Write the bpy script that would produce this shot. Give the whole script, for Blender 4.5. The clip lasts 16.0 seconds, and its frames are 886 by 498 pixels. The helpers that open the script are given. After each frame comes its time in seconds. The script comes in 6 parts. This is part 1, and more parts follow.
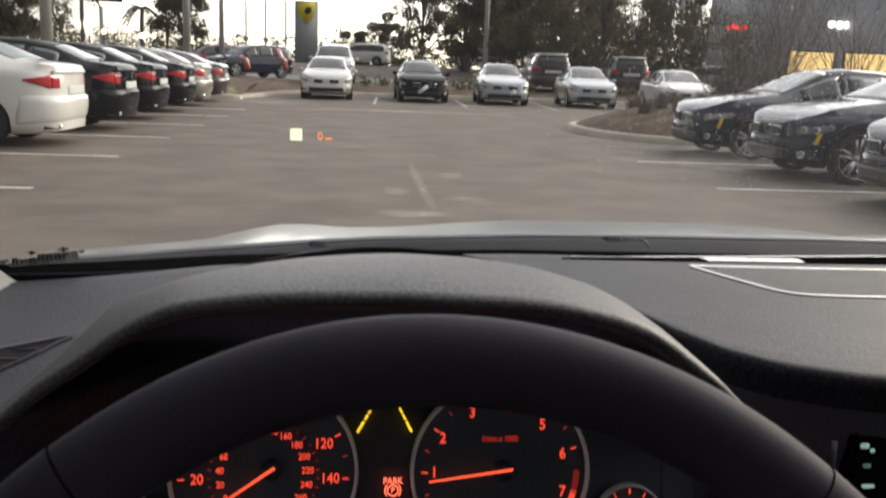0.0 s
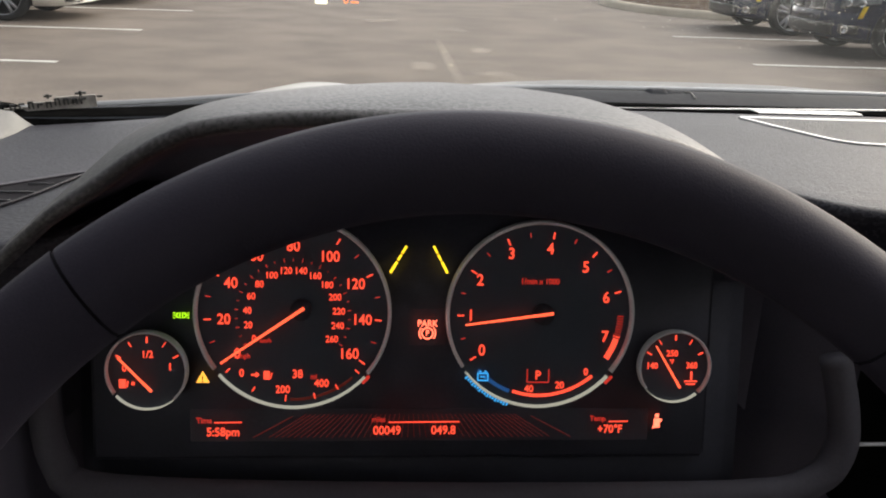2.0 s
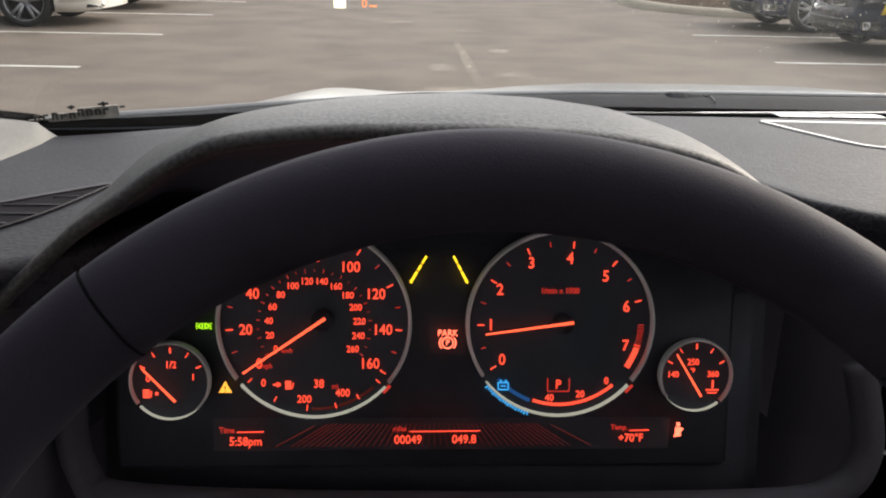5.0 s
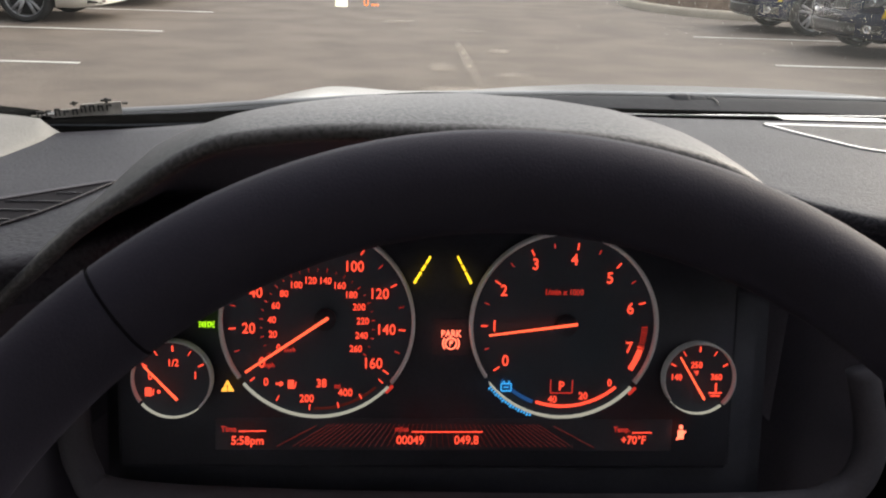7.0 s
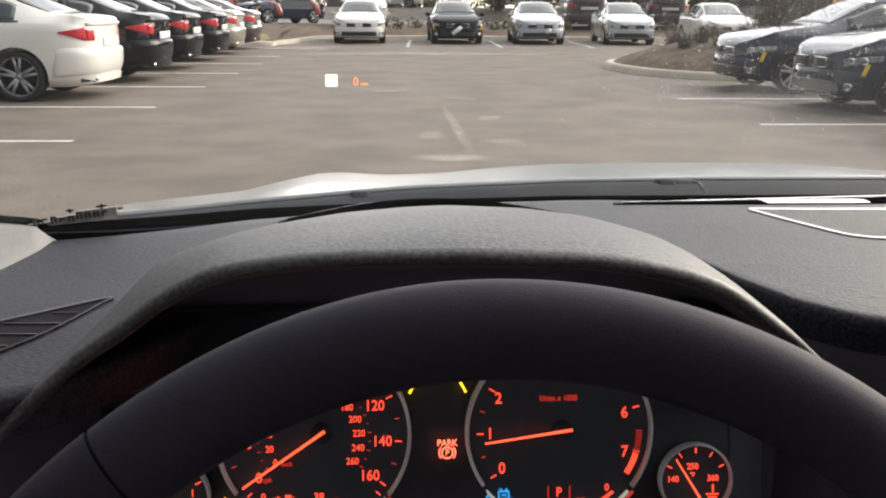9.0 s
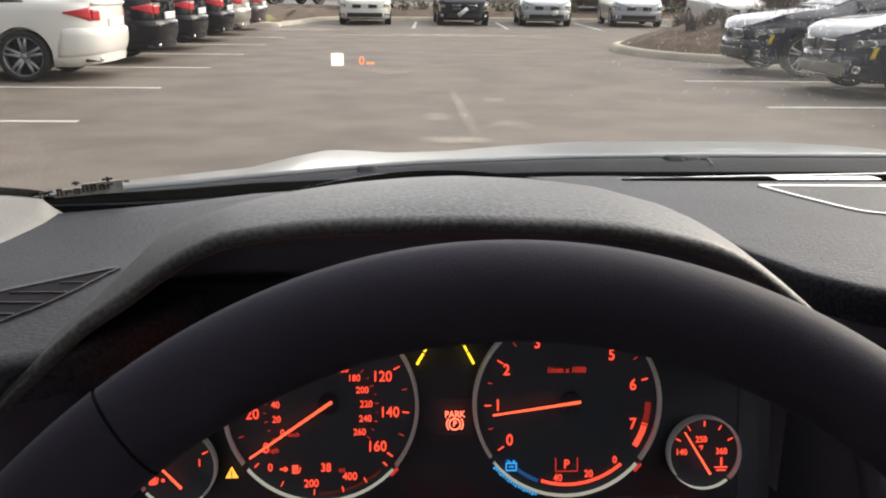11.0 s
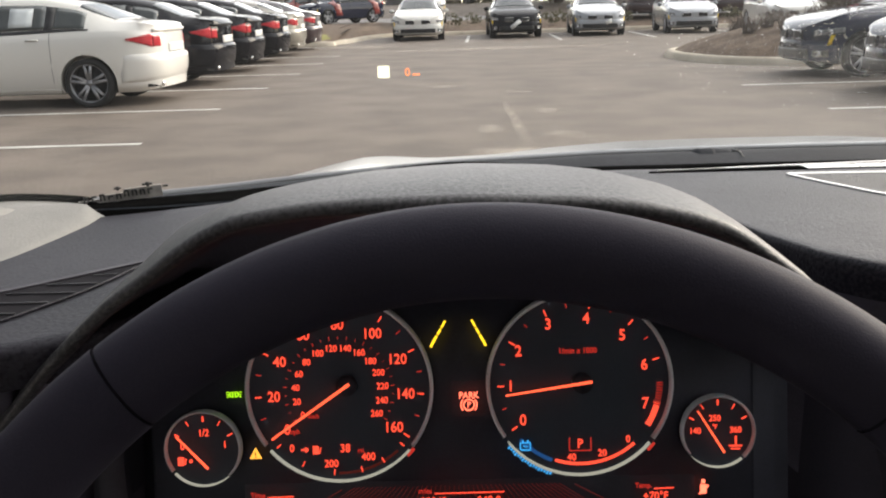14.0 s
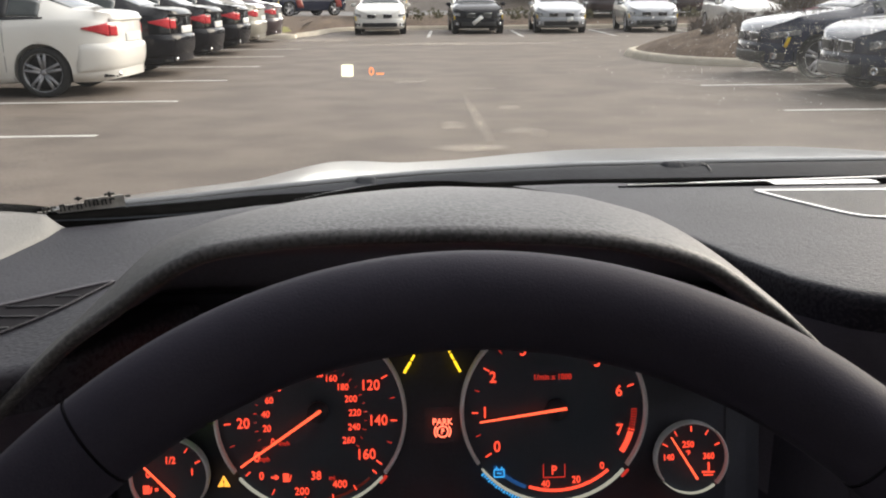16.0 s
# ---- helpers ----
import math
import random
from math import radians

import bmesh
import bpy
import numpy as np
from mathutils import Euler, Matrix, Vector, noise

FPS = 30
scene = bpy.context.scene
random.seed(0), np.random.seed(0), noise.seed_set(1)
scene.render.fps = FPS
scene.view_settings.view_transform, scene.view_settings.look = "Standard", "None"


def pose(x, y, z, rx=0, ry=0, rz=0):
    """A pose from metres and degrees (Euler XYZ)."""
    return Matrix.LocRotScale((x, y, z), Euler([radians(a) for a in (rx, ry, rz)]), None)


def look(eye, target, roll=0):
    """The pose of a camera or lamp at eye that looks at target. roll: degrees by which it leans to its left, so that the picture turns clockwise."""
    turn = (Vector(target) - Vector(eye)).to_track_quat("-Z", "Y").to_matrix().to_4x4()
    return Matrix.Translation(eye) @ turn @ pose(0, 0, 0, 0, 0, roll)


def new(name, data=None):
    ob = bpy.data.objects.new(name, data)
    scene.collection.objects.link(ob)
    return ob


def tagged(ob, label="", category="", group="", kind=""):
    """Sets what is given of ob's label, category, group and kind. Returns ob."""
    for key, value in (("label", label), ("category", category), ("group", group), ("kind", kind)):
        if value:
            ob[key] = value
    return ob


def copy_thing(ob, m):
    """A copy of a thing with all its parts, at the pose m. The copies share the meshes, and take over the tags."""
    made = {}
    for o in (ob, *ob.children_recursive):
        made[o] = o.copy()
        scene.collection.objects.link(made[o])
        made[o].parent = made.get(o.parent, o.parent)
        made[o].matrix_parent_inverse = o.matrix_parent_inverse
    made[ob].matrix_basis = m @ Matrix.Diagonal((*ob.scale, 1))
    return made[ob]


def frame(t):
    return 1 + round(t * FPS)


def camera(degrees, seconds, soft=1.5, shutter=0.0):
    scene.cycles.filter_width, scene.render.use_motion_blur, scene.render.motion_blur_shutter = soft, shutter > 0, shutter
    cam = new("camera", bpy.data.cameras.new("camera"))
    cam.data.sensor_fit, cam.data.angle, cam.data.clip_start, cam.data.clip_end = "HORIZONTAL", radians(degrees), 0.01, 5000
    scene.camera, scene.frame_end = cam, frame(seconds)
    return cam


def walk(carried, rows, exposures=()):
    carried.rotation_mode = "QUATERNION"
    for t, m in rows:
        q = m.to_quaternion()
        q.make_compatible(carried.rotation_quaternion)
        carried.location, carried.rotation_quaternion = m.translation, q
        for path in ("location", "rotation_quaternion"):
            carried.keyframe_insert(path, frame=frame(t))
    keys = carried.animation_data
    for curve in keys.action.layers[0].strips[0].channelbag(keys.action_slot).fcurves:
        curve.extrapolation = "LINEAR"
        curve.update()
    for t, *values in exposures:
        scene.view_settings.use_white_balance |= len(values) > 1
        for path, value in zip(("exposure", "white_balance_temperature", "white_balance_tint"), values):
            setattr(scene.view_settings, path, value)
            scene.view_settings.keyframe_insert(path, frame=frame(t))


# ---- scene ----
cam = camera(53.35, 16.0, 2.0, 0.5)
PATH = [
    (0, (-0.0006, -0.0218, 1.2665), (0.2070, 1.9259, 0.8625), 2.23),
    (0.5, (0.0008, -0.0021, 1.2508), (0.2204, 1.9182, 0.7367), 2.45),
    (1, (0.0002, -0.0050, 1.2468), (0.1900, 1.9009, 0.6709), 1.79),
    (1.5, (-0.0020, -0.0012, 1.2374), (0.1433, 1.8921, 0.6094), 2.33),
    (2, (-0.0030, 0.0044, 1.2341), (0.1485, 1.8836, 0.5667), 2.22),
    (2.5, (-0.0003, 0.0022, 1.2364), (0.1274, 1.8821, 0.5657), 1.45),
    (3, (-0.0005, 0.0059, 1.2391), (0.1173, 1.8812, 0.5541), 1.56),
    (3.5, (-0.0012, 0.0087, 1.2362), (0.1178, 1.8879, 0.5623), 1.19),
    (6, (-0.0037, 0.0023, 1.2408), (0.0977, 1.8852, 0.5743), 1.61),
    (6.5, (-0.0011, 0.0071, 1.2354), (0.1130, 1.8834, 0.5524), 1.79),
    (7, (-0.0063, 0.0060, 1.2391), (0.1047, 1.8878, 0.5711), 2.03),
    (7.5, (-0.0048, 0.0080, 1.2527), (0.1141, 1.9070, 0.6365), 1.03),
    (8, (-0.0008, 0.0066, 1.2714), (0.1249, 1.9321, 0.7457), -1.02),
    (8.5, (-0.0018, 0.0080, 1.2651), (0.1372, 1.9309, 0.7330), 0.25),
    (9, (-0.0057, 0.0062, 1.2651), (0.1178, 1.9307, 0.7348), 0.48),
    (11.5, (-0.0074, 0.0101, 1.2569), (0.1047, 1.9232, 0.6846), 0.67),
    (12, (-0.0064, 0.0128, 1.2582), (0.1144, 1.9258, 0.6874), 0.52),
    (12.5, (-0.0026, 0.0084, 1.2646), (0.1165, 1.9312, 0.7272), -0.21),
    (13, (0.0133, -0.0034, 1.2592), (0.0858, 1.9298, 0.7517), -1.81),
    (13.5, (0.0261, -0.0113, 1.2478), (0.0342, 1.9204, 0.7298), -2.50),
    (14, (0.0178, -0.0105, 1.2469), (-0.0023, 1.9159, 0.7096), -1.68),
    (14.5, (0.0205, 0.0071, 1.2457), (0.0840, 1.9193, 0.6633), -0.55),
    (15, (0.0180, 0.0056, 1.2465), (0.0916, 1.9177, 0.6646), -0.31),
    (15.5, (0.0158, -0.0054, 1.2622), (0.0695, 1.9215, 0.7294), -0.94),
    (16, (0.0101, 0.0009, 1.2606), (0.0806, 1.9224, 0.7103), -0.47),
]
EXPOSURES = [(0.0, 0.24), (0.6, 0.66), (1.5, 0.82), (3.5, 0.80), (8.0, 0.82), (16.0, 0.80)]
walk(cam, [(t, look(eye, target, roll)) for t, eye, target, roll in PATH], EXPOSURES)

# ---- light: a clouded sky shortly before dusk, bright low in the direction of travel ----
SUN_ELEVATION, SUN_ROTATION = radians(24), radians(56)
world = bpy.data.worlds.new("dusk_sky")
scene.world = world
world.use_nodes = True
wn, wl = world.node_tree.nodes, world.node_tree.links
wn.clear()
sky = wn.new("ShaderNodeTexSky")
sky.sky_type, sky.sun_disc = "NISHITA", False
sky.sun_elevation, sky.sun_rotation = SUN_ELEVATION, SUN_ROTATION
sky.air_density, sky.dust_density = 1.0, 2.0
coords = wn.new("ShaderNodeTexCoord")
stretch = wn.new("ShaderNodeMapping")
stretch.inputs["Scale"].default_value = (1.0, 1.0, 5.0)
wl.new(coords.outputs["Generated"], stretch.inputs["Vector"])
cloud = wn.new("ShaderNodeTexNoise")
cloud.inputs["Scale"].default_value, cloud.inputs["Detail"].default_value = 2.6, 6.0
wl.new(stretch.outputs["Vector"], cloud.inputs["Vector"])
ramp = wn.new("ShaderNodeValToRGB")
ramp.color_ramp.elements[0].position, ramp.color_ramp.elements[1].position = 0.34, 0.62
ramp.color_ramp.elements[0].color = (0.45, 0.45, 0.45, 1)
ramp.color_ramp.elements[1].color = (0.95, 0.95, 0.95, 1)
wl.new(cloud.outputs["Fac"], ramp.inputs["Fac"])
sky_gain = wn.new("ShaderNodeMix")
sky_gain.data_type, sky_gain.blend_type = "RGBA", "MULTIPLY"
sky_gain.inputs["Factor"].default_value = 1.0
sky_gain.inputs["B"].default_value = (0.11, 0.11, 0.11, 1)
wl.new(sky.outputs["Color"], sky_gain.inputs["A"])
both = wn.new("ShaderNodeMix")
both.data_type = "RGBA"
# the clouds are lit from the low sun: bright ahead, duller behind
toward = wn.new("ShaderNodeVectorMath")
toward.operation = "DOT_PRODUCT"
toward.inputs[1].default_value = (0.80, 0.54, 0.27)
wl.new(coords.outputs["Generated"], toward.inputs[0])
ahead = wn.new("ShaderNodeMapRange")
ahead.inputs["From Min"].default_value, ahead.inputs["From Max"].default_value = 0.05, 0.95
ahead.inputs["To Min"].default_value, ahead.inputs["To Max"].default_value = 0.26, 2.10
wl.new(toward.outputs["Value"], ahead.inputs["Value"])
lit = wn.new("ShaderNodeMix")
lit.data_type, lit.blend_type = "RGBA", "MULTIPLY"
lit.inputs["Factor"].default_value = 1.0
height = wn.new("ShaderNodeSeparateXYZ")
wl.new(coords.outputs["Generated"], height.inputs["Vector"])
tint = wn.new("ShaderNodeValToRGB")
tint.color_ramp.elements[0].position, tint.color_ramp.elements[1].position = 0.0, 0.16
tint.color_ramp.elements[0].color, tint.color_ramp.elements[1].color = (1.0, 0.88, 0.68, 1), (0.86, 0.84, 0.83, 1)
middle = tint.color_ramp.elements.new(0.07)
middle.color = (1.0, 0.95, 0.87, 1)
wl.new(height.outputs["Z"], tint.inputs["Fac"])
bright = wn.new("ShaderNodeMix")
bright.data_type, bright.blend_type = "RGBA", "MULTIPLY"
bright.inputs["Factor"].default_value = 1.0
bright.inputs["B"].default_value = (1.36, 1.36, 1.36, 1)
wl.new(tint.outputs["Color"], bright.inputs["A"])
wl.new(bright.outputs["Result"], lit.inputs["A"])
# a break in the clouds low over the drive ahead
opening = wn.new("ShaderNodeVectorMath")
opening.operation = "DOT_PRODUCT"
opening.inputs[1].default_value = Vector((-0.02, 1.0, 0.09)).normalized()
wl.new(coords.outputs["Generated"], opening.inputs[0])
gap = wn.new("ShaderNodeMapRange")
gap.interpolation_type = "SMOOTHSTEP"
gap.inputs["From Min"].default_value, gap.inputs["From Max"].default_value = 0.955, 1.0
gap.inputs["To Min"].default_value, gap.inputs["To Max"].default_value = 0.0, 1.7
wl.new(opening.outputs["Value"], gap.inputs["Value"])
total = wn.new("ShaderNodeMath")
wl.new(ahead.outputs["Result"], total.inputs[0])
wl.new(gap.outputs["Result"], total.inputs[1])
wl.new(total.outputs[0], lit.inputs["B"])
wl.new(lit.outputs["Result"], both.inputs["B"])
wl.new(ramp.outputs["Color"], both.inputs["Factor"])
wl.new(sky_gain.outputs["Result"], both.inputs["A"])
background = wn.new("ShaderNodeBackground")
background.inputs["Strength"].default_value = 1.0
wl.new(both.outputs["Result"], background.inputs["Color"])
wout = wn.new("ShaderNodeOutputWorld")
wl.new(background.outputs["Background"], wout.inputs["Surface"])

sun_data = bpy.data.lights.new("sun", "SUN")
sun_data.energy, sun_data.angle, sun_data.color = 1.9, radians(40), (1.0, 0.87, 0.71)
sun = new("sun", sun_data)
sun.matrix_world = pose(0, 0, 30) @ Vector((math.sin(SUN_ROTATION), math.cos(SUN_ROTATION), math.tan(SUN_ELEVATION))).to_track_quat("Z", "Y").to_matrix().to_4x4()


# ---- materials ----
def material(name, base, rough=0.6, metal=0.0, other=None, scale=8.0, fine=120.0, bump=0.0, relief=0.002, spec=0.5, mix=0.5, coat=0.0, rand=0.0):
    """A surface with colour that varies at two scales, fine relief and uneven gloss."""
    m = bpy.data.materials.new(name)
    m.use_nodes = True
    n, l = m.node_tree.nodes, m.node_tree.links
    b = n["Principled BSDF"]
    b.inputs["Roughness"].default_value, b.inputs["Metallic"].default_value = rough, metal
    b.inputs["Specular IOR Level"].default_value = spec
    b.inputs["Coat Weight"].default_value = coat
    b.inputs["Coat Roughness"].default_value = 0.04
    tc = n.new("ShaderNodeTexCoord")
    big = n.new("ShaderNodeTexNoise")
    big.inputs["Scale"].default_value, big.inputs["Detail"].default_value = scale, 5.0
    small = n.new("ShaderNodeTexNoise")
    small.inputs["Scale"].default_value, small.inputs["Detail"].default_value = fine, 3.0
    for node in (big, small):
        l.new(tc.outputs["Object"], node.inputs["Vector"])
    add = n.new("ShaderNodeMath")
    add.operation = "MULTIPLY_ADD"
    l.new(big.outputs["Fac"], add.inputs[0])
    add.inputs[1].default_value = 1.0
    shift = n.new("ShaderNodeMath")
    shift.operation = "MULTIPLY_ADD"
    shift.inputs[1].default_value, shift.inputs[2].default_value = mix, -0.5 * mix
    l.new(small.outputs["Fac"], shift.inputs[0])
    l.new(shift.outputs[0], add.inputs[2])
    cr = n.new("ShaderNodeValToRGB")
    cr.color_ramp.elements[0].position, cr.color_ramp.elements[1].position = 0.32, 0.68
    second = other or tuple(min(1.0, c * 1.25 + 0.004) for c in base)
    cr.color_ramp.elements[0].color, cr.color_ramp.elements[1].color = (*base, 1), (*second, 1)
    l.new(add.outputs[0], cr.inputs["Fac"])
    colour = cr.outputs["Color"]
    if rand:
        info = n.new("ShaderNodeObjectInfo")
        hsv = n.new("ShaderNodeHueSaturation")
        val = n.new("ShaderNodeMapRange")
        val.inputs["To Min"].default_value, val.inputs["To Max"].default_value = 1 - rand, 1 + rand
        l.new(info.outputs["Random"], val.inputs["Value"])
        l.new(val.outputs["Result"], hsv.inputs["Value"])
        l.new(colour, hsv.inputs["Color"])
        colour = hsv.outputs["Color"]
    l.new(colour, b.inputs["Base Color"])
    if bump:
        bp = n.new("ShaderNodeBump")
        bp.inputs["Strength"].default_value, bp.inputs["Distance"].default_value = bump, relief
        l.new(small.outputs["Fac"], bp.inputs["Height"])
        l.new(bp.outputs["Normal"], b.inputs["Normal"])
    return m


def glow(name, colour, strength):
    m = bpy.data.materials.new(name)
    m.use_nodes = True
    b = m.node_tree.nodes["Principled BSDF"]
    b.inputs["Base Color"].default_value = (*[c * 0.3 for c in colour], 1)
    b.inputs["Emission Color"].default_value, b.inputs["Emission Strength"].default_value = (*colour, 1), strength
    return m


def clear_glass(name, tint, gloss):
    m = bpy.data.materials.new(name)
    m.use_nodes = True
    n, l = m.node_tree.nodes, m.node_tree.links
    n.remove(n["Principled BSDF"])
    clear, shine, mix = n.new("ShaderNodeBsdfTransparent"), n.new("ShaderNodeBsdfGlossy"), n.new("ShaderNodeMixShader")
    clear.inputs["Color"].default_value = (*tint, 1)
    shine.inputs["Roughness"].default_value = 0.06
    mix.inputs["Fac"].default_value = gloss
    l.new(clear.outputs[0], mix.inputs[1])
    l.new(shine.outputs[0], mix.inputs[2])
    haze, film = n.new("ShaderNodeBsdfTranslucent"), n.new("ShaderNodeMixShader")
    haze.inputs["Color"].default_value = (0.82, 0.85, 0.84, 1)
    # a film of dust, thicker on one half; its haze also imitates glare
    tc, part_x, dust_and_glare, grime, thick = n.new("ShaderNodeTexCoord"), n.new("ShaderNodeSeparateXYZ"), n.new("ShaderNodeMapRange"), n.new("ShaderNodeTexNoise"), n.new("ShaderNodeMath")
    l.new(tc.outputs["Object"], part_x.inputs[0])
    l.new(part_x.outputs["X"], dust_and_glare.inputs["Value"])
    dust_and_glare.inputs["From Min"].default_value, dust_and_glare.inputs["From Max"].default_value = 0.10, 0.42
    dust_and_glare.inputs["To Min"].default_value, dust_and_glare.inputs["To Max"].default_value = 0.009, 0.027
    grime.inputs["Scale"].default_value, grime.inputs["Detail"].default_value = 9.0, 6.0
    l.new(tc.outputs["Object"], grime.inputs["Vector"])
    thick.operation = "MULTIPLY"
    l.new(dust_and_glare.outputs["Result"], thick.inputs[0])
    spread = n.new("ShaderNodeMapRange")
    spread.inputs["From Min"].default_value, spread.inputs["From Max"].default_value = 0.3, 0.7
    spread.inputs["To Min"].default_value, spread.inputs["To Max"].default_value = 0.8, 1.2
    l.new(grime.outputs["Fac"], spread.inputs["Value"])
    l.new(spread.outputs["Result"], thick.inputs[1])
    l.new(thick.outputs[0], film.inputs["Fac"])
    l.new(mix.outputs[0], film.inputs[1])
    l.new(haze.outputs[0], film.inputs[2])
    l.new(film.outputs[0], n["Material Output"].inputs["Surface"])
    return m


def veil(name, colour, scale, low, high):
    """Dust or sand that lies thinly on a surface, with gaps."""
    m = material(name, colour, 0.95, scale=scale, fine=scale * 9)
    n, l = m.node_tree.nodes, m.node_tree.links
    tc, big = n.new("ShaderNodeTexCoord"), n.new("ShaderNodeTexNoise")
    big.inputs["Scale"].default_value, big.inputs["Detail"].default_value, big.inputs["Roughness"].default_value = scale, 8.0, 0.7
    l.new(tc.outputs["Object"], big.inputs["Vector"])
    mr = n.new("ShaderNodeMapRange")
    mr.inputs["From Min"].default_value, mr.inputs["From Max"].default_value = low, high
    l.new(big.outputs["Fac"], mr.inputs["Value"])
    centre = n.new("ShaderNodeVectorMath")
    centre.operation = "DISTANCE"
    centre.inputs[1].default_value = (0.5, 0.5, 0.5)
    l.new(tc.outputs["Generated"], centre.inputs[0])
    fade = n.new("ShaderNodeMapRange")
    fade.inputs["From Min"].default_value, fade.inputs["From Max"].default_value = 0.12, 0.46
    fade.inputs["To Min"].default_value, fade.inputs["To Max"].default_value = 0.62, 0.0
    l.new(centre.outputs["Value"], fade.inputs["Value"])
    thin = n.new("ShaderNodeMath")
    thin.operation = "MULTIPLY"
    l.new(mr.outputs["Result"], thin.inputs[0])
    l.new(fade.outputs["Result"], thin.inputs[1])
    l.new(thin.outputs[0], n["Principled BSDF"].inputs["Alpha"])
    return m


ASPHALT = material("asphalt", (0.110, 0.090, 0.074), 0.78, other=(0.178, 0.147, 0.121), scale=1.1, fine=38, bump=0.5, mix=0.9, spec=0.36)
SAND = veil("sand_dust", (0.56, 0.50, 0.42), 2.6, 0.36, 0.70)
LINE_PAINT = material("line_paint", (0.62, 0.61, 0.57), 0.8, other=(0.42, 0.41, 0.38), scale=3, fine=40, bump=0.2)
CONCRETE = material("kerb_concrete", (0.58, 0.52, 0.42), 0.9, other=(0.43, 0.38, 0.30), scale=2, fine=50, bump=0.4)
MULCH = material("mulch", (0.082, 0.055, 0.037), 1.0, other=(0.165, 0.116, 0.080), scale=3, fine=25, bump=1.0, mix=1.2)
GRASS = material("grass", (0.15, 0.16, 0.035), 1.0, other=(0.28, 0.25, 0.09), scale=1.5, fine=30, bump=1.0, mix=1.0)
LEAF = material("leaf", (0.085, 0.082, 0.056), 0.7, other=(0.125, 0.115, 0.085), scale=0.7, fine=6, rand=0.4, spec=0.2)
LEAF_BROWN = material("leaf_brown", (0.12, 0.092, 0.072), 0.8, other=(0.20, 0.16, 0.13), scale=1.0, fine=9, rand=0.3, spec=0.2)
for leafy in (LEAF, LEAF_BROWN):
    fn, fl = leafy.node_tree.nodes, leafy.node_tree.links
    glow_through, blend = fn.new("ShaderNodeBsdfTranslucent"), fn.new("ShaderNodeMixShader")
    glow_through.inputs["Color"].default_value = (0.16, 0.15, 0.09, 1)
    blend.inputs["Fac"].default_value = 0.4
    fl.new(fn["Principled BSDF"].outputs[0], blend.inputs[1])
    fl.new(glow_through.outputs[0], blend.inputs[2])
    fl.new(blend.outputs[0], fn["Material Output"].inputs["Surface"])
BARK = material("bark", (0.11, 0.092, 0.08), 0.95, other=(0.20, 0.175, 0.155), scale=3, fine=30, bump=0.8)
TWIG = material("twig", (0.14, 0.11, 0.092), 0.9, other=(0.23, 0.19, 0.165), scale=5, fine=30)
POLE_PAINT = material("pole_grey", (0.38, 0.37, 0.35), 0.5, metal=0.2, scale=2, fine=30)
TYRE = material("tyre_rubber", (0.012, 0.012, 0.012), 0.85, scale=12, fine=90, bump=0.3)
RIM_GREY = material("rim_grey", (0.30, 0.30, 0.31), 0.4, metal=0.7, scale=10, fine=60)
RIM_SILVER = material("rim_silver", (0.42, 0.42, 0.43), 0.3, metal=0.85, scale=10, fine=60)
CAR_GLASS = material("car_glass", (0.045, 0.052, 0.050), 0.04, other=(0.060, 0.068, 0.066), scale=1, fine=8, spec=0.6, coat=0.4)
BLACK_TRIM = material("black_trim", (0.010, 0.010, 0.011), 0.45, scale=6, fine=60)
CHROME = material("chrome", (0.84, 0.84, 0.84), 0.12, metal=1.0, scale=6, fine=60)
TAIL_RED = material("tail_lens", (0.40, 0.016, 0.026), 0.15, other=(0.56, 0.035, 0.045), scale=9, fine=40, spec=0.7)
LAMP_CLEAR = material("headlamp_lens", (0.10, 0.105, 0.11), 0.10, other=(0.30, 0.31, 0.32), scale=14, fine=40, spec=0.8)
AMBER = material("amber_reflector", (1.0, 0.60, 0.01), 0.25, other=(1.0, 0.72, 0.03), scale=8, fine=40)
PAINT = {
    "white": material("paint_white", (0.74, 0.72, 0.67), 0.3, other=(0.79, 0.77, 0.72), scale=0.8, fine=30, coat=1.0),
    "black": material("paint_black", (0.006, 0.006, 0.008), 0.3, other=(0.009, 0.009, 0.012), scale=0.8, fine=30, spec=0.0, coat=0.55),
    "silver": material("paint_silver", (0.40, 0.41, 0.43), 0.35, metal=0.5, other=(0.46, 0.47, 0.49), scale=0.8, fine=200, coat=1.0),
    "beige": material("paint_beige", (0.30, 0.28, 0.24), 0.35, metal=0.5, other=(0.35, 0.33, 0.28), scale=0.8, fine=200, coat=1.0),
    "navy": material("paint_navy", (0.010, 0.013, 0.034), 0.25, other=(0.018, 0.021, 0.042), scale=0.8, fine=30, spec=0.0, coat=1.0),
    "red": material("paint_red", (0.22, 0.02, 0.015), 0.3, other=(0.30, 0.03, 0.02), scale=0.8, fine=30, coat=1.0),
    "maroon": material("paint_dark", (0.030, 0.016, 0.020), 0.3, other=(0.045, 0.026, 0.03), scale=0.8, fine=30, coat=1.0),
}
PAD = material("dash_pad", (0.0100, 0.0094, 0.0150), 0.50, other=(0.0300, 0.0285, 0.0370), scale=9, fine=430, bump=0.9, mix=1.9, spec=0.25, relief=0.0006)
HOOD_PAD = material("hood_pad", (0.0200, 0.0192, 0.0225), 0.50, other=(0.064, 0.0620, 0.0660), scale=14, fine=480, bump=0.8, mix=1.9, spec=0.66, relief=0.0004)
# dark plastic in a lighter colour, to lift the shade under the hood
LINING = material("lining_lightened", (0.075, 0.070, 0.092), 0.8, scale=9, fine=700, bump=0.3, spec=0.2, relief=0.0004)
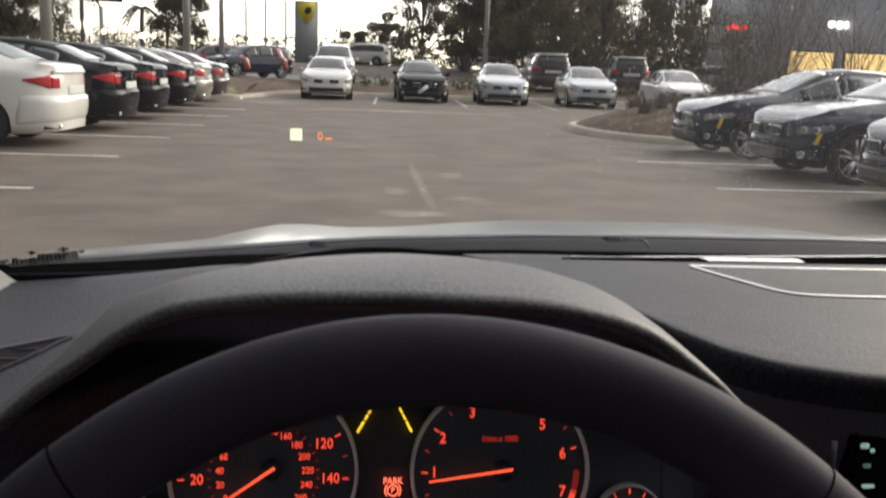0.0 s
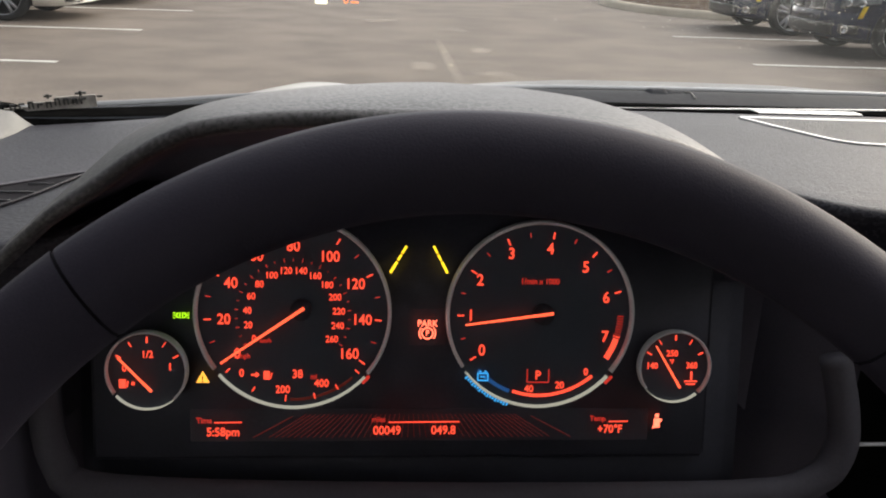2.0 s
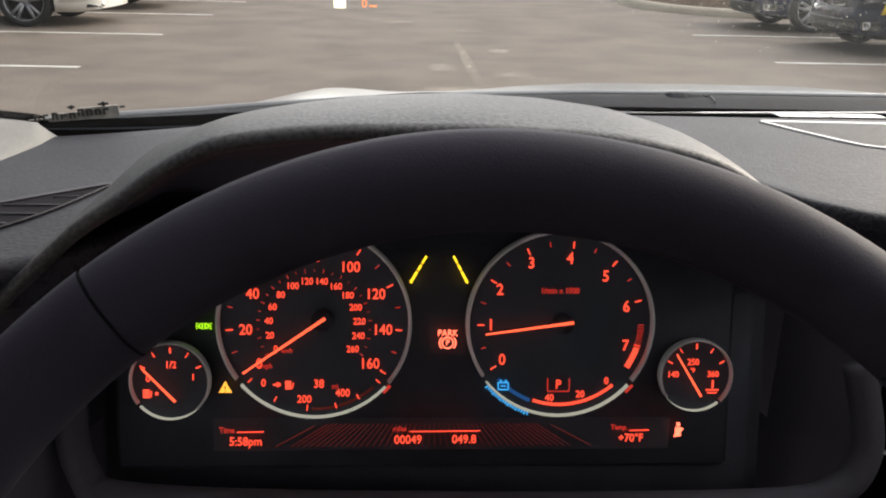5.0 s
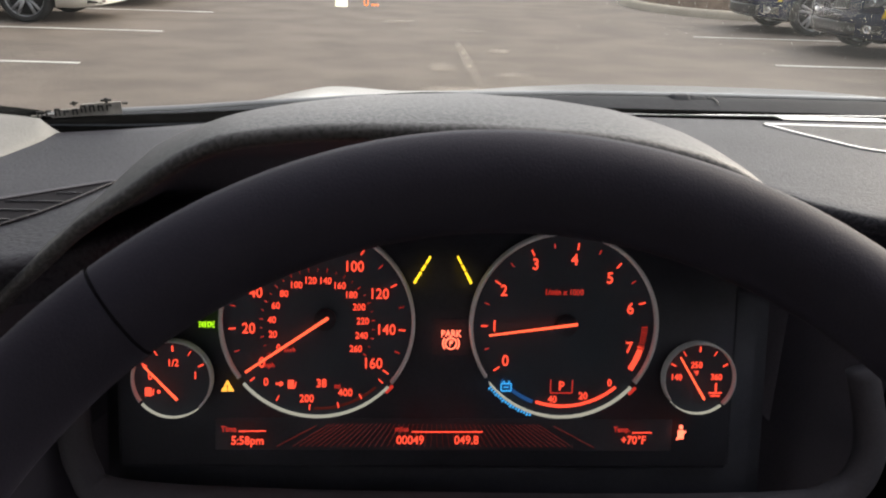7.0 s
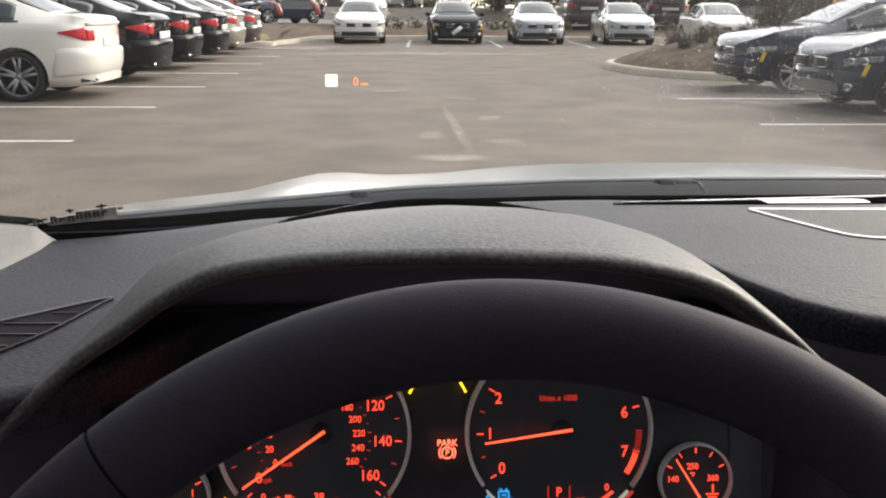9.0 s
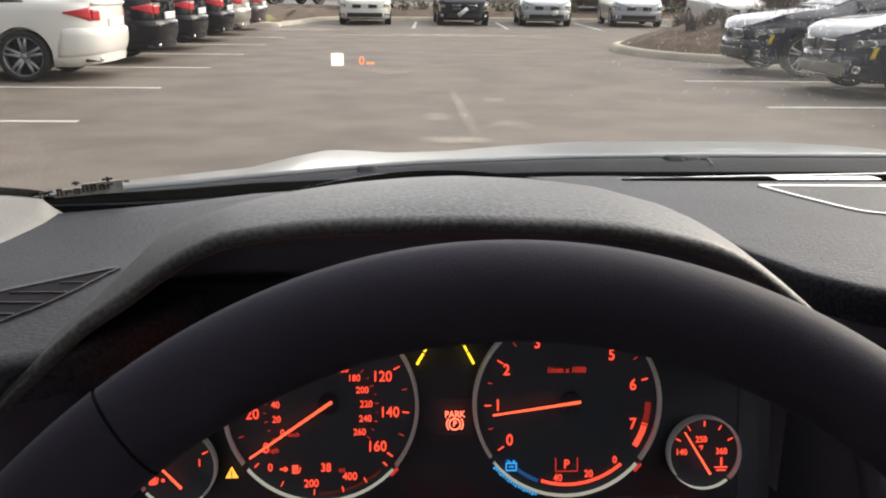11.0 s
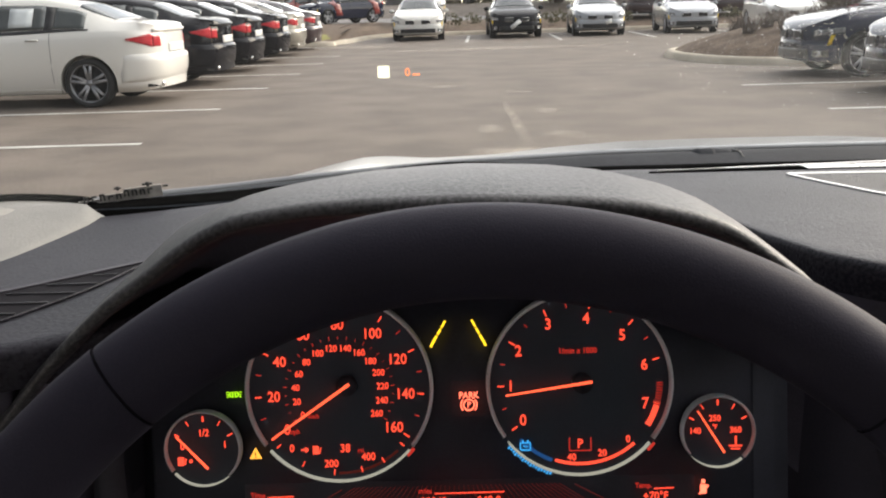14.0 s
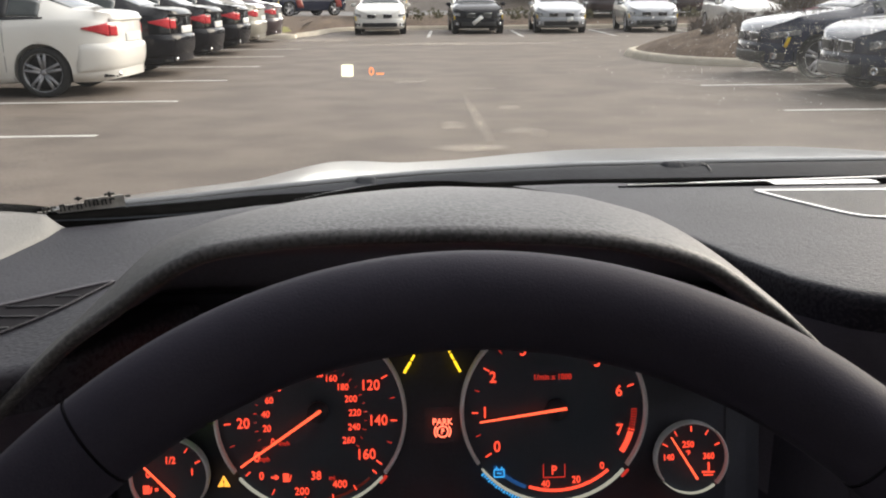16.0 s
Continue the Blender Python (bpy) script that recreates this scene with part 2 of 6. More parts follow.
DARK_PLASTIC = material("dark_plastic", (0.060, 0.058, 0.072), 0.7, scale=9, fine=700, bump=0.3, spec=0.25, relief=0.0004)
LEATHER = material("wheel_leather", (0.0270, 0.0250, 0.0375), 0.60, other=(0.0340, 0.0318, 0.0460), scale=20, fine=1300, bump=0.30, spec=0.11, relief=0.0004)
VENT_GREY = material("vent_frame_grey", (0.100, 0.096, 0.112), 0.5, other=(0.120, 0.115, 0.132), scale=40, fine=500)
SLAT = material("slat_grey", (0.055, 0.053, 0.062), 0.5, other=(0.065, 0.063, 0.072), scale=40, fine=500)
VENT_SHADE = material("vent_shade", (0.006, 0.005, 0.007), 0.8, spec=0.1)
SEAM = material("seam_leather", (0.013, 0.012, 0.016), 0.8, spec=0.05)
# flat black, used also where shade in gaps and recesses is painted in
BLACK_AND_SHADE = material("black_and_shade", (0.005, 0.005, 0.005), 0.9, spec=0.0)
DIAL = material("dial_face", (0.040, 0.052, 0.074), 0.55, other=(0.047, 0.060, 0.083), scale=30, fine=500, spec=0.3)
DISPLAY = material("display_black", (0.038, 0.040, 0.054), 0.5, scale=30, fine=500, spec=0.25)
RING = material("ring_satin", (0.84, 0.86, 0.90), 0.42, metal=0.05, other=(0.92, 0.93, 0.96), scale=60, fine=700)
SATIN = material("satin_trim", (0.72, 0.71, 0.70), 0.42, metal=0.7, other=(0.8, 0.79, 0.78), scale=30, fine=500)
GRILLE_CLOTH = material("speaker_mesh", (0.030, 0.031, 0.034), 0.6, other=(0.045, 0.046, 0.05), scale=40, fine=900, bump=0.8)
BONNET_PAINT = material("bonnet_silver", (0.165, 0.168, 0.173), 0.28, metal=0.85, other=(0.20, 0.203, 0.208), scale=1.0, fine=300, coat=0.28)
FRIT = material("cowl_black", (0.018, 0.020, 0.025), 0.7, other=(0.026, 0.029, 0.035), scale=12, fine=200, bump=0.2, spec=0.1)
PILLAR_CLOTH = material("pillar_cloth", (0.20, 0.197, 0.19), 0.95, other=(0.24, 0.236, 0.225), scale=14, fine=600, bump=0.3)
# lighter than the pillar cloth, so that unseen cabin trim bounces light inwards
BOUNCE_CLOTH = material("bounce_cloth", (0.68, 0.67, 0.66), 0.95, other=(0.74, 0.73, 0.72), scale=14, fine=600, bump=0.3)
STICKER = material("sticker_grey", (0.40, 0.385, 0.36), 0.7, other=(0.26, 0.25, 0.235), scale=60, fine=300)
INK = material("sticker_ink", (0.05, 0.05, 0.05), 0.8)
DUST = material("glass_dust", (0.85, 0.83, 0.78), 1.0, scale=40, fine=200)
for wet in (DUST,):
    dn, dl = wet.node_tree.nodes, wet.node_tree.links
    through_light, half = dn.new("ShaderNodeBsdfTranslucent"), dn.new("ShaderNodeMixShader")
    through_light.inputs["Color"].default_value = (0.92, 0.90, 0.85, 1)
    half.inputs["Fac"].default_value = 0.75
    dl.new(dn["Principled BSDF"].outputs[0], half.inputs[1])
    dl.new(through_light.outputs[0], half.inputs[2])
    dl.new(half.outputs[0], dn["Material Output"].inputs["Surface"])
GLASS = clear_glass("windscreen_glass", (0.97, 0.98, 0.97), 0.04)
def tinted_glass(name, shade):
    m = bpy.data.materials.new(name)
    m.use_nodes = True
    n, l = m.node_tree.nodes, m.node_tree.links
    n.remove(n["Principled BSDF"])
    clear, shine, mix = n.new("ShaderNodeBsdfTransparent"), n.new("ShaderNodeBsdfGlossy"), n.new("ShaderNodeMixShader")
    clear.inputs["Color"].default_value = (shade, shade, shade, 1)
    shine.inputs["Roughness"].default_value = 0.05
    mix.inputs["Fac"].default_value = 0.06
    l.new(clear.outputs[0], mix.inputs[1])
    l.new(shine.outputs[0], mix.inputs[2])
    l.new(mix.outputs[0], n["Material Output"].inputs["Surface"])
    return m


# shades chosen for how much light the unseen windows let into the cabin
TINT_FRONT, TINT_REAR = tinted_glass("tint_front", 0.45), tinted_glass("tint_rear", 0.90)
RED_LIGHT = glow("dial_red", (1.0, 0.075, 0.036), 0.88)
RED_DIM = glow("dial_red_dim", (0.75, 0.04, 0.025), 0.40)
RED_FAINT = glow("dial_red_faint", (0.45, 0.05, 0.03), 0.06)
RED_LOW = glow("dial_red_low", (0.55, 0.04, 0.03), 0.11)
NEEDLE = glow("needle_orange", (1.0, 0.10, 0.040), 1.15)
YELLOW_LIGHT = glow("lane_yellow", (1.0, 0.62, 0.02), 1.1)
AMBER_LIGHT = glow("warning_amber", (1.0, 0.42, 0.05), 0.95)
GREEN_LIGHT = glow("lamp_green", (0.42, 0.9, 0.01), 0.8)
BLUE_LIGHT = glow("charge_blue", (0.04, 0.34, 0.75), 0.75)
CREAM_RING = glow("ring_cream", (0.62, 0.61, 0.50), 0.34)
HUD_WHITE = glow("hud_white", (1.0, 0.93, 0.66), 1.0)
HUD_ORANGE = glow("hud_orange", (1.0, 0.28, 0.10), 0.95)
PARK_RED = glow("park_red", (1.0, 0.15, 0.08), 1.7)
SCREEN_GREEN = glow("screen_text", (0.35, 0.55, 0.5), 0.5)
SCREEN_DIM = glow("screen_dim", (0.12, 0.22, 0.22), 0.35)
LAMP_WARM = glow("lamp_warm", (1.0, 0.72, 0.38), 5.0)
LAMP_WHITE = glow("lamp_white", (1.0, 0.96, 0.88), 4.0)
NEON_RED = glow("neon_red", (1.0, 0.03, 0.03), 1.5)
WINDOW_LIT = glow("window_lit", (1.0, 0.66, 0.24), 0.9)
FACADE_GREY = material("facade_grey", (0.46, 0.47, 0.50), 0.7, other=(0.52, 0.53, 0.56), scale=0.4, fine=10)
FACADE_WHITE = material("facade_white", (0.62, 0.61, 0.60), 0.8, other=(0.70, 0.69, 0.67), scale=0.4, fine=10)
SIGN_GREY = material("sign_grey", (0.30, 0.30, 0.315), 0.5, scale=0.5, fine=10)
SHIELD = material("shield_yellow", (0.75, 0.58, 0.03), 0.5, scale=3, fine=30)


# ---- building helpers ----
def link(name, bm, mat, parent=None, smooth=True):
    me = bpy.data.meshes.new(name)
    bmesh.ops.recalc_face_normals(bm, faces=bm.faces)
    bm.to_mesh(me)
    bm.free()
    if smooth:
        me.shade_smooth()
    me.materials.append(mat)
    ob = new(name, me)
    ob.parent = parent
    return ob


def part(name, bm, mat, parent, label="", smooth=True):
    ob = link(name, bm, mat, parent, smooth)
    return tagged(ob, label) if label else ob


def thing(name, m, label, category, group="", kind=""):
    ob = new(name)
    ob.empty_display_size = 0.1
    ob.matrix_world = m
    return tagged(ob, label, category, group, kind)


def grid_mesh(rows, close=False, thick=0.0):
    """A sheet through rows of points; with thick, a slab downwards."""
    bm = bmesh.new()
    vs = [[bm.verts.new(p) for p in row] for row in rows]
    for a, b in zip(vs, vs[1:]):
        count = len(a) if close else len(a) - 1
        for i in range(count):
            j = (i + 1) % len(a)
            bm.faces.new((a[i], a[j], b[j], b[i]))
    if thick:
        bmesh.ops.recalc_face_normals(bm, faces=bm.faces)
        bmesh.ops.solidify(bm, geom=bm.faces[:], thickness=thick)
    return bm


def box(sx, sy, sz, at=(0, 0, 0), bevel=0.0, turn=None):
    bm = bmesh.new()
    bmesh.ops.create_cube(bm, size=1)
    bmesh.ops.scale(bm, vec=(sx, sy, sz), verts=bm.verts)
    if bevel:
        bmesh.ops.bevel(bm, geom=bm.edges[:], offset=bevel, segments=2, affect="EDGES")
    if turn:
        bmesh.ops.transform(bm, matrix=turn, verts=bm.verts)
    bmesh.ops.translate(bm, vec=at, verts=bm.verts)
    return bm


def tube(points, radius, sides=8, closed=False, flat=1.0):
    """A rounded bar along points; radius may be one number or one for each point."""
    pts = [Vector(p) for p in points]
    radii = radius if hasattr(radius, "__len__") else [radius] * len(pts)
    bm = bmesh.new()
    rings = []
    for i, p in enumerate(pts):
        a = pts[i - 1] if (i or closed) else p
        b = pts[(i + 1) % len(pts)] if (i + 1 < len(pts) or closed) else p
        d = (b - a).normalized()
        side = d.cross(Vector((0, 0, 1)))
        side = side.normalized() if side.length > 1e-4 else Vector((1, 0, 0))
        up = side.cross(d)
        rings.append([bm.verts.new(p + radii[i] * (math.cos(q) * side + flat * math.sin(q) * up)) for q in (2 * math.pi * k / sides for k in range(sides))])
    pairs = list(zip(rings, rings[1:])) + ([(rings[-1], rings[0])] if closed else [])
    for r, s in pairs:
        for k in range(sides):
            bm.faces.new((r[k], r[(k + 1) % sides], s[(k + 1) % sides], s[k]))
    if not closed:
        bm.faces.new(rings[0])
        bm.faces.new(rings[-1])
    return bm


def ribbon(points, half, up=0.0004):
    """A thin flat band along points that lies level; half may be one number or one for each point."""
    pts = [Vector(p) for p in points]
    halves = half if hasattr(half, "__len__") else [half] * len(pts)
    rows = []
    for i, p in enumerate(pts):
        d = (pts[min(i + 1, len(pts) - 1)] - pts[max(i - 1, 0)]).normalized()
        side = d.cross(Vector((0, 0, 1))).normalized() * halves[i]
        rows.append([p - side - Vector((0, 0, 3 * up)), p - side, p - 0.8 * side + Vector((0, 0, up)), p + 0.8 * side + Vector((0, 0, up)), p + side, p + side - Vector((0, 0, 3 * up))])
    return grid_mesh(rows)


def outline_slab(points, z0, z1, bevel=0.0):
    """A flat plate of the given outline in x and y, from z0 up to z1."""
    bm = bmesh.new()
    low = [bm.verts.new((x, y, z0)) for x, y in points]
    high = [bm.verts.new((x, y, z1)) for x, y in points]
    bm.faces.new(low)
    bm.faces.new(high)
    for i in range(len(points)):
        j = (i + 1) % len(points)
        bm.faces.new((low[i], low[j], high[j], high[i]))
    if bevel:
        edges = [e for e in bm.edges if e.verts[0].co.z > (z0 + z1) / 2 and e.verts[1].co.z > (z0 + z1) / 2]
        bmesh.ops.bevel(bm, geom=edges, offset=bevel, segments=2, affect="EDGES")
    return bm


def merge(*parts):
    out = bmesh.new()
    for bm in parts:
        me = bpy.data.meshes.new("join")
        bm.to_mesh(me)
        bm.free()
        out.from_mesh(me)
        bpy.data.meshes.remove(me)
    return out


def table(xs, ys):
    return lambda x: float(np.interp(x, xs, ys))


def smooth_table(xs, ys, steps=6):
    """Like table, with rounded corners."""
    fine_x = np.linspace(xs[0], xs[-1], 400)
    fine_y = np.interp(fine_x, xs, ys)
    w = max(3, int(400 / len(xs) / 4) * 2 + 1)
    ker = np.hanning(w + 2)[1:-1]
    ker /= ker.sum()
    padded = np.r_[2 * fine_y[0] - fine_y[1:w // 2 + 1][::-1], fine_y, 2 * fine_y[-1] - fine_y[-w // 2:-1]]
    soft = np.convolve(padded, ker, "valid")[:400]
    return lambda x: float(np.interp(x, fine_x, soft))


# ---- ground ----
def flat_strip(x0, y0, x1, y1, z0=0.0, z1=0.004):
    return outline_slab([(x0, y0), (x1, y0), (x1, y1), (x0, y1)], z0, z1)


ends = [-2500, -400, -90, -40, -18, -6, 6, 18, 40, 90, 400, 2500]
ground_rows = [[(x, y, 0) for x in ends] for y in (-2500, -300, -60, -20, 0, 12, 24, 36, 50, 80, 140, 400, 2500)]
tagged(link("ground", grid_mesh(ground_rows), ASPHALT), "dry grey-brown asphalt of a car park", "ground", kind="structure")

S = 2.92
LEFT_LINES = [8.57 + S * k for k in range(-1, 6)]
RIGHT_LINES = [9.80 + S * k for k in range(-1, 2)]
for y in LEFT_LINES:
    tagged(link("parking_line", flat_strip(-8.4, y - 0.055, -2.998 + 0.018 * (y - 8.57), y + 0.055), LINE_PAINT, smooth=False), "worn white painted parking bay line", "road marking", "bay lines", "structure")
for y in RIGHT_LINES:
    tagged(link("parking_line", flat_strip(4.22, y - 0.055, 9.8, y + 0.055), LINE_PAINT, smooth=False), "worn white painted parking bay line", "road marking", "bay lines", "structure")
for x in (0.66, 3.72, 6.75, 9.8):
    bm = flat_strip(-0.055, 0, 0.055, 5.6)
    bmesh.ops.transform(bm, matrix=pose(x, 29.2, 0, 0, 0, -2.5), verts=bm.verts)
    tagged(link("parking_line", bm, LINE_PAINT, smooth=False), "worn white painted parking bay line", "road marking", "bay lines", "structure")


def blotch(cx, cy, rx, ry, turn, z, seed):
    rnd = random.Random(seed)
    pts = []
    for k in range(22):
        a = 2 * math.pi * k / 22
        r = 1 + 0.35 * math.sin(3 * a + seed) * rnd.random() + 0.25 * (rnd.random() - 0.5)
        x, y = rx * r * math.cos(a), ry * r * math.sin(a)
        pts.append((cx + x * math.cos(turn) - y * math.sin(turn), cy + x * math.sin(turn) + y * math.cos(turn)))
    bm = bmesh.new()
    bm.faces.new([bm.verts.new((x, y, z)) for x, y in pts])
    return bm


STAINS = [(0.74, 9.2, 0.075, 2.3, 0.0), (1.03, 12.7, 0.24, 0.4, 0.2), (1.18, 10.36, 0.17, 0.3, -0.3), (1.14, 8.4, 0.22, 0.4, 0.4), (0.44, 8.9, 0.18, 0.4, 0.1),
          (0.5, 7.5, 0.4, 0.28, 0.0), (-0.03, 13.7, 0.36, 0.4, 0.5), (1.9, 24.6, 4.6, 1.0, 0.02), (-2.6, 27.6, 2.6, 1.1, -0.1)]
for k, (cx, cy, rx, ry, turn) in enumerate(STAINS):
    tagged(link("sand_stain", blotch(cx, cy, rx, ry, turn, 0.004 + 0.0016 * k, k + 3), SAND, smooth=False), "pale dusty sand stain on the asphalt", "stain", "sand stains", "structure")


def kerb(points, name="kerb", width=0.32, height=0.14):
    """A concrete kerb with a rounded top along points on the ground."""
    section = [(-width / 2, 0), (-width / 2 + 0.045, height - 0.05), (-width / 2 + 0.085, height - 0.008), (-width / 2 + 0.12, height), (width / 2 - 0.12, height), (width / 2 - 0.085, height - 0.008), (width / 2 - 0.045, height - 0.05), (width / 2, 0)]
    rows = []
    for i, p in enumerate(points):
        a, b = Vector(points[max(i - 1, 0)]), Vector(points[min(i + 1, len(points) - 1)])
        d = (b - a).normalized()
        n = Vector((-d.y, d.x))
        rows.append([(p[0] + n.x * s, p[1] + n.y * s, z) for s, z in section])
    bm = grid_mesh(rows)
    bm.verts.ensure_lookup_table()
    for i in (0, len(points) - 1):
        bm.faces.new([bm.verts[i * len(section) + k] for k in range(len(section))])
    return tagged(link(name, bm, CONCRETE), "weathered pale concrete kerb round a planted island", "kerb", "kerbs", "structure")


def soft_path(points, n=8):
    """Rounds a path through its corners."""
    pts = [Vector(p) for p in points]
    out = []
    for i in range(len(pts) - 1):
        p0, p1, p2, p3 = pts[max(i - 1, 0)], pts[i], pts[i + 1], pts[min(i + 2, len(pts) - 1)]
        for k in range(n):
            t = k / n
            out.append(0.5 * (2 * p1 + (p2 - p0) * t + (2 * p0 - 5 * p1 + 4 * p2 - p3) * t * t + (3 * p1 - p0 - 3 * p2 + p3) * t ** 3))
    out.append(pts[-1])
    return [tuple(p) for p in out]


def bed(points, mat, name, label, height, rough, category="planting bed"):
    """A planted bed inside a closed outline, humped and lumpy."""
    cx, cy = sum(p[0] for p in points) / len(points), sum(p[1] for p in points) / len(points)
    rows = []
    for f in (1.0, 0.93, 0.82, 0.68, 0.5, 0.3, 0.12):
        row = []
        for x, y in points:
            px, py = cx + (x - cx) * f, cy + (y - cy) * f
            lump = rough * noise.noise(Vector((px * 1.7, py * 1.7, 0))) + 0.5 * rough * noise.noise(Vector((px * 5, py * 5, 3)))
            row.append((px, py, 0.10 if f == 1.0 else 0.12 + height * (1 - f * f) + lump))
        rows.append(row)
    bm = grid_mesh(rows, close=True)
    bm.verts.ensure_lookup_table()
    bm.faces.new([bm.verts[(len(rows) - 1) * len(points) + k] for k in range(len(points))])
    return tagged(link(name, bm, mat), label, category, kind="structure")


island = soft_path([(16, 15.75), (9, 15.8), (6.6, 15.95), (5.5, 16.6), (4.95, 17.8), (4.85, 19.3), (5.3, 20.4), (6.6, 21.0), (10, 21.2), (16, 21.2)])
kerb(island[::-1])
bed(island, MULCH, "mulch_bed", "brown mulch bed with dry plants on a raised island", 0.60, 0.06)
far_edge = soft_path([(-30, 29.2), (-6, 29.2), (-4.2, 29.7), (-3.4, 31.2), (-3.0, 34.0), (-2.4, 35.7), (-0.8, 36.3), (6, 36.5), (16, 36.6), (40, 36.8)])
kerb(far_edge)
strip_rows = []
for f in (0.0, 0.15, 0.4, 0.7, 1.0):
    row = []
    for x, y in far_edge:
        yy = y + 0.1 + f * (44 - y)
        row.append((x, yy, 0.10 + (0.32 * math.sin(math.pi * min(f, 0.5)) if f else 0.0) + (0.07 * noise.noise(Vector((x, yy, 0))) if 0 < f else 0)))
    strip_rows.append(row)
tagged(link("verge", grid_mesh(strip_rows), MULCH), "brown mulch verge behind the far row of cars", "verge", kind="structure")
bed(soft_path([(-9, 29.5), (-5, 29.5), (-4.1, 30.1), (-3.6, 31.6), (-4.5, 33.0), (-9, 33.0)], 5), GRASS, "lawn", "patch of yellow-green grass behind the kerb", 0.25, 0.08, "lawn")
tagged(link("road", outline_slab([(-200, 44), (200, 44), (200, 62), (-200, 62)], 0.28, 0.33), material("far_road", (0.20, 0.19, 0.185), 0.9, scale=0.3, fine=20), smooth=False), "pale asphalt drive beyond the verge", "road", kind="structure")


rise = [(62.0, 0.30), (64.0, 0.55), (67.0, 0.95), (71.0, 1.15), (90.0, 1.2), (132.0, 1.2), (140.0, 0.0)]
tagged(link("far_drive", grid_mesh([[(x, y, z) for x in (-160, -80, -30, 0, 30, 80, 160)] for y, z in rise]), ASPHALT), "pale asphalt that rises gently beyond the drive", "road", kind="structure")


# ---- cars ----
class Form:
    """The shape of a car body: length along x (nose to +x), half width, heights of top and belt along the length."""

    def __init__(self, length, half, top, belt, sill, rail, wheel, axles, power=3.2):
        self.l, self.w, self.top, self.belt, self.sill = length / 2, half, smooth_table(*top), smooth_table(*belt), sill
        self.rail, self.wheel, self.axles, self.p = smooth_table(*rail), wheel, axles, power
        self.x0 = self.l - 0.85

    def half(self, x):
        u = max(0.0, (abs(x) - self.x0) / 0.85)
        return self.w * max(1e-4, 1 - u ** self.p) ** (1 / self.p)

    def ring(self, x):
        w, zb, zt = self.half(x), self.belt(x), self.top(x)
        zb = min(zb, zt - 0.015)
        wr = min(self.rail(x), 0.96 * w)
        ends = max(0.0, (abs(x) - self.l + 0.35) / 0.35)
        zs = self.sill + 0.05 * ends
        tall = max(0.0, min(1.0, (zt - zb - 0.12) / 0.2))
        zr = zt - (0.018 + 0.055 * tall)
        return [(0, zs), (w * 0.88, zs), (w * 0.965, zs + 0.11), (w, zs + 0.5 * (zb - zs)), (w * 0.99, zb - 0.10), (w * 0.965, zb - 0.015), (w * 0.935, zb + 0.012 * tall),
                (wr, zr), (wr * 0.82, zt - 0.012 - 0.01 * tall), (wr * 0.4, zt - 0.002), (0, zt)]

    def at(self, x, q):
        r = self.ring(x)
        i = min(int(q), len(r) - 2)
        (y0, z0), (y1, z1) = r[i], r[i + 1]
        return y0 + (y1 - y0) * (q - i), z0 + (z1 - z0) * (q - i)

    def end(self, phi, z, rear):
        c, s = math.cos(phi), math.sin(phi)
        x = self.x0 + 0.85 * abs(c) ** (2 / self.p)
        y = self.w * abs(s) ** (2 / self.p) * (1 if s >= 0 else -1)
        return (-x if rear else x), y


def body_mesh(form):
    fr = np.r_[np.linspace(0, form.x0, 15)[:-1], form.x0 + 0.85 * np.sin(np.linspace(0, math.pi / 2, 13))]
    xs = np.r_[-fr[::-1], fr[1:]]
    rows = []
    for x in xs:
        half = form.ring(float(x))
        rows.append([(x, y, z) for y, z in half] + [(x, -y, z) for y, z in half[-2:0:-1]])
    bm = grid_mesh(rows, close=True)
    bm.verts.ensure_lookup_table()
    n = len(rows[0])
    bm.faces.new([bm.verts[k] for k in range(n)])
    bm.faces.new([bm.verts[(len(rows) - 1) * n + k] for k in range(n)])
    bmesh.ops.recalc_face_normals(bm, faces=bm.faces)
    me = bpy.data.meshes.new("body")
    bm.to_mesh(me)
    bm.free()
    me.shade_smooth()
    ob = new("blank", me)
    cutters = []
    for ax in form.axles:
        for side in (1, -1):
            cb = bmesh.new()
            bmesh.ops.create_cone(cb, cap_ends=True, segments=36, radius1=form.wheel + 0.05, radius2=form.wheel + 0.05, depth=0.5)
            bmesh.ops.transform(cb, matrix=pose(ax, side * (form.w - 0.02), form.wheel, 90), verts=cb.verts)
            cm = bpy.data.meshes.new("cutter")
            cb.to_mesh(cm)
            cb.free()
            cut = new("cutter", cm)
            cutters.append(cut)
            mod = ob.modifiers.new("arch", "BOOLEAN")
            mod.operation, mod.object, mod.solver = "DIFFERENCE", cut, "EXACT"
    bpy.context.view_layer.update()
    done = bpy.data.meshes.new_from_object(ob.evaluated_get(bpy.context.evaluated_depsgraph_get()))
    done.name = "body"
    for o in cutters + [ob]:
        bpy.data.objects.remove(o)
    done.set_sharp_from_angle(angle=radians(62))
    return done


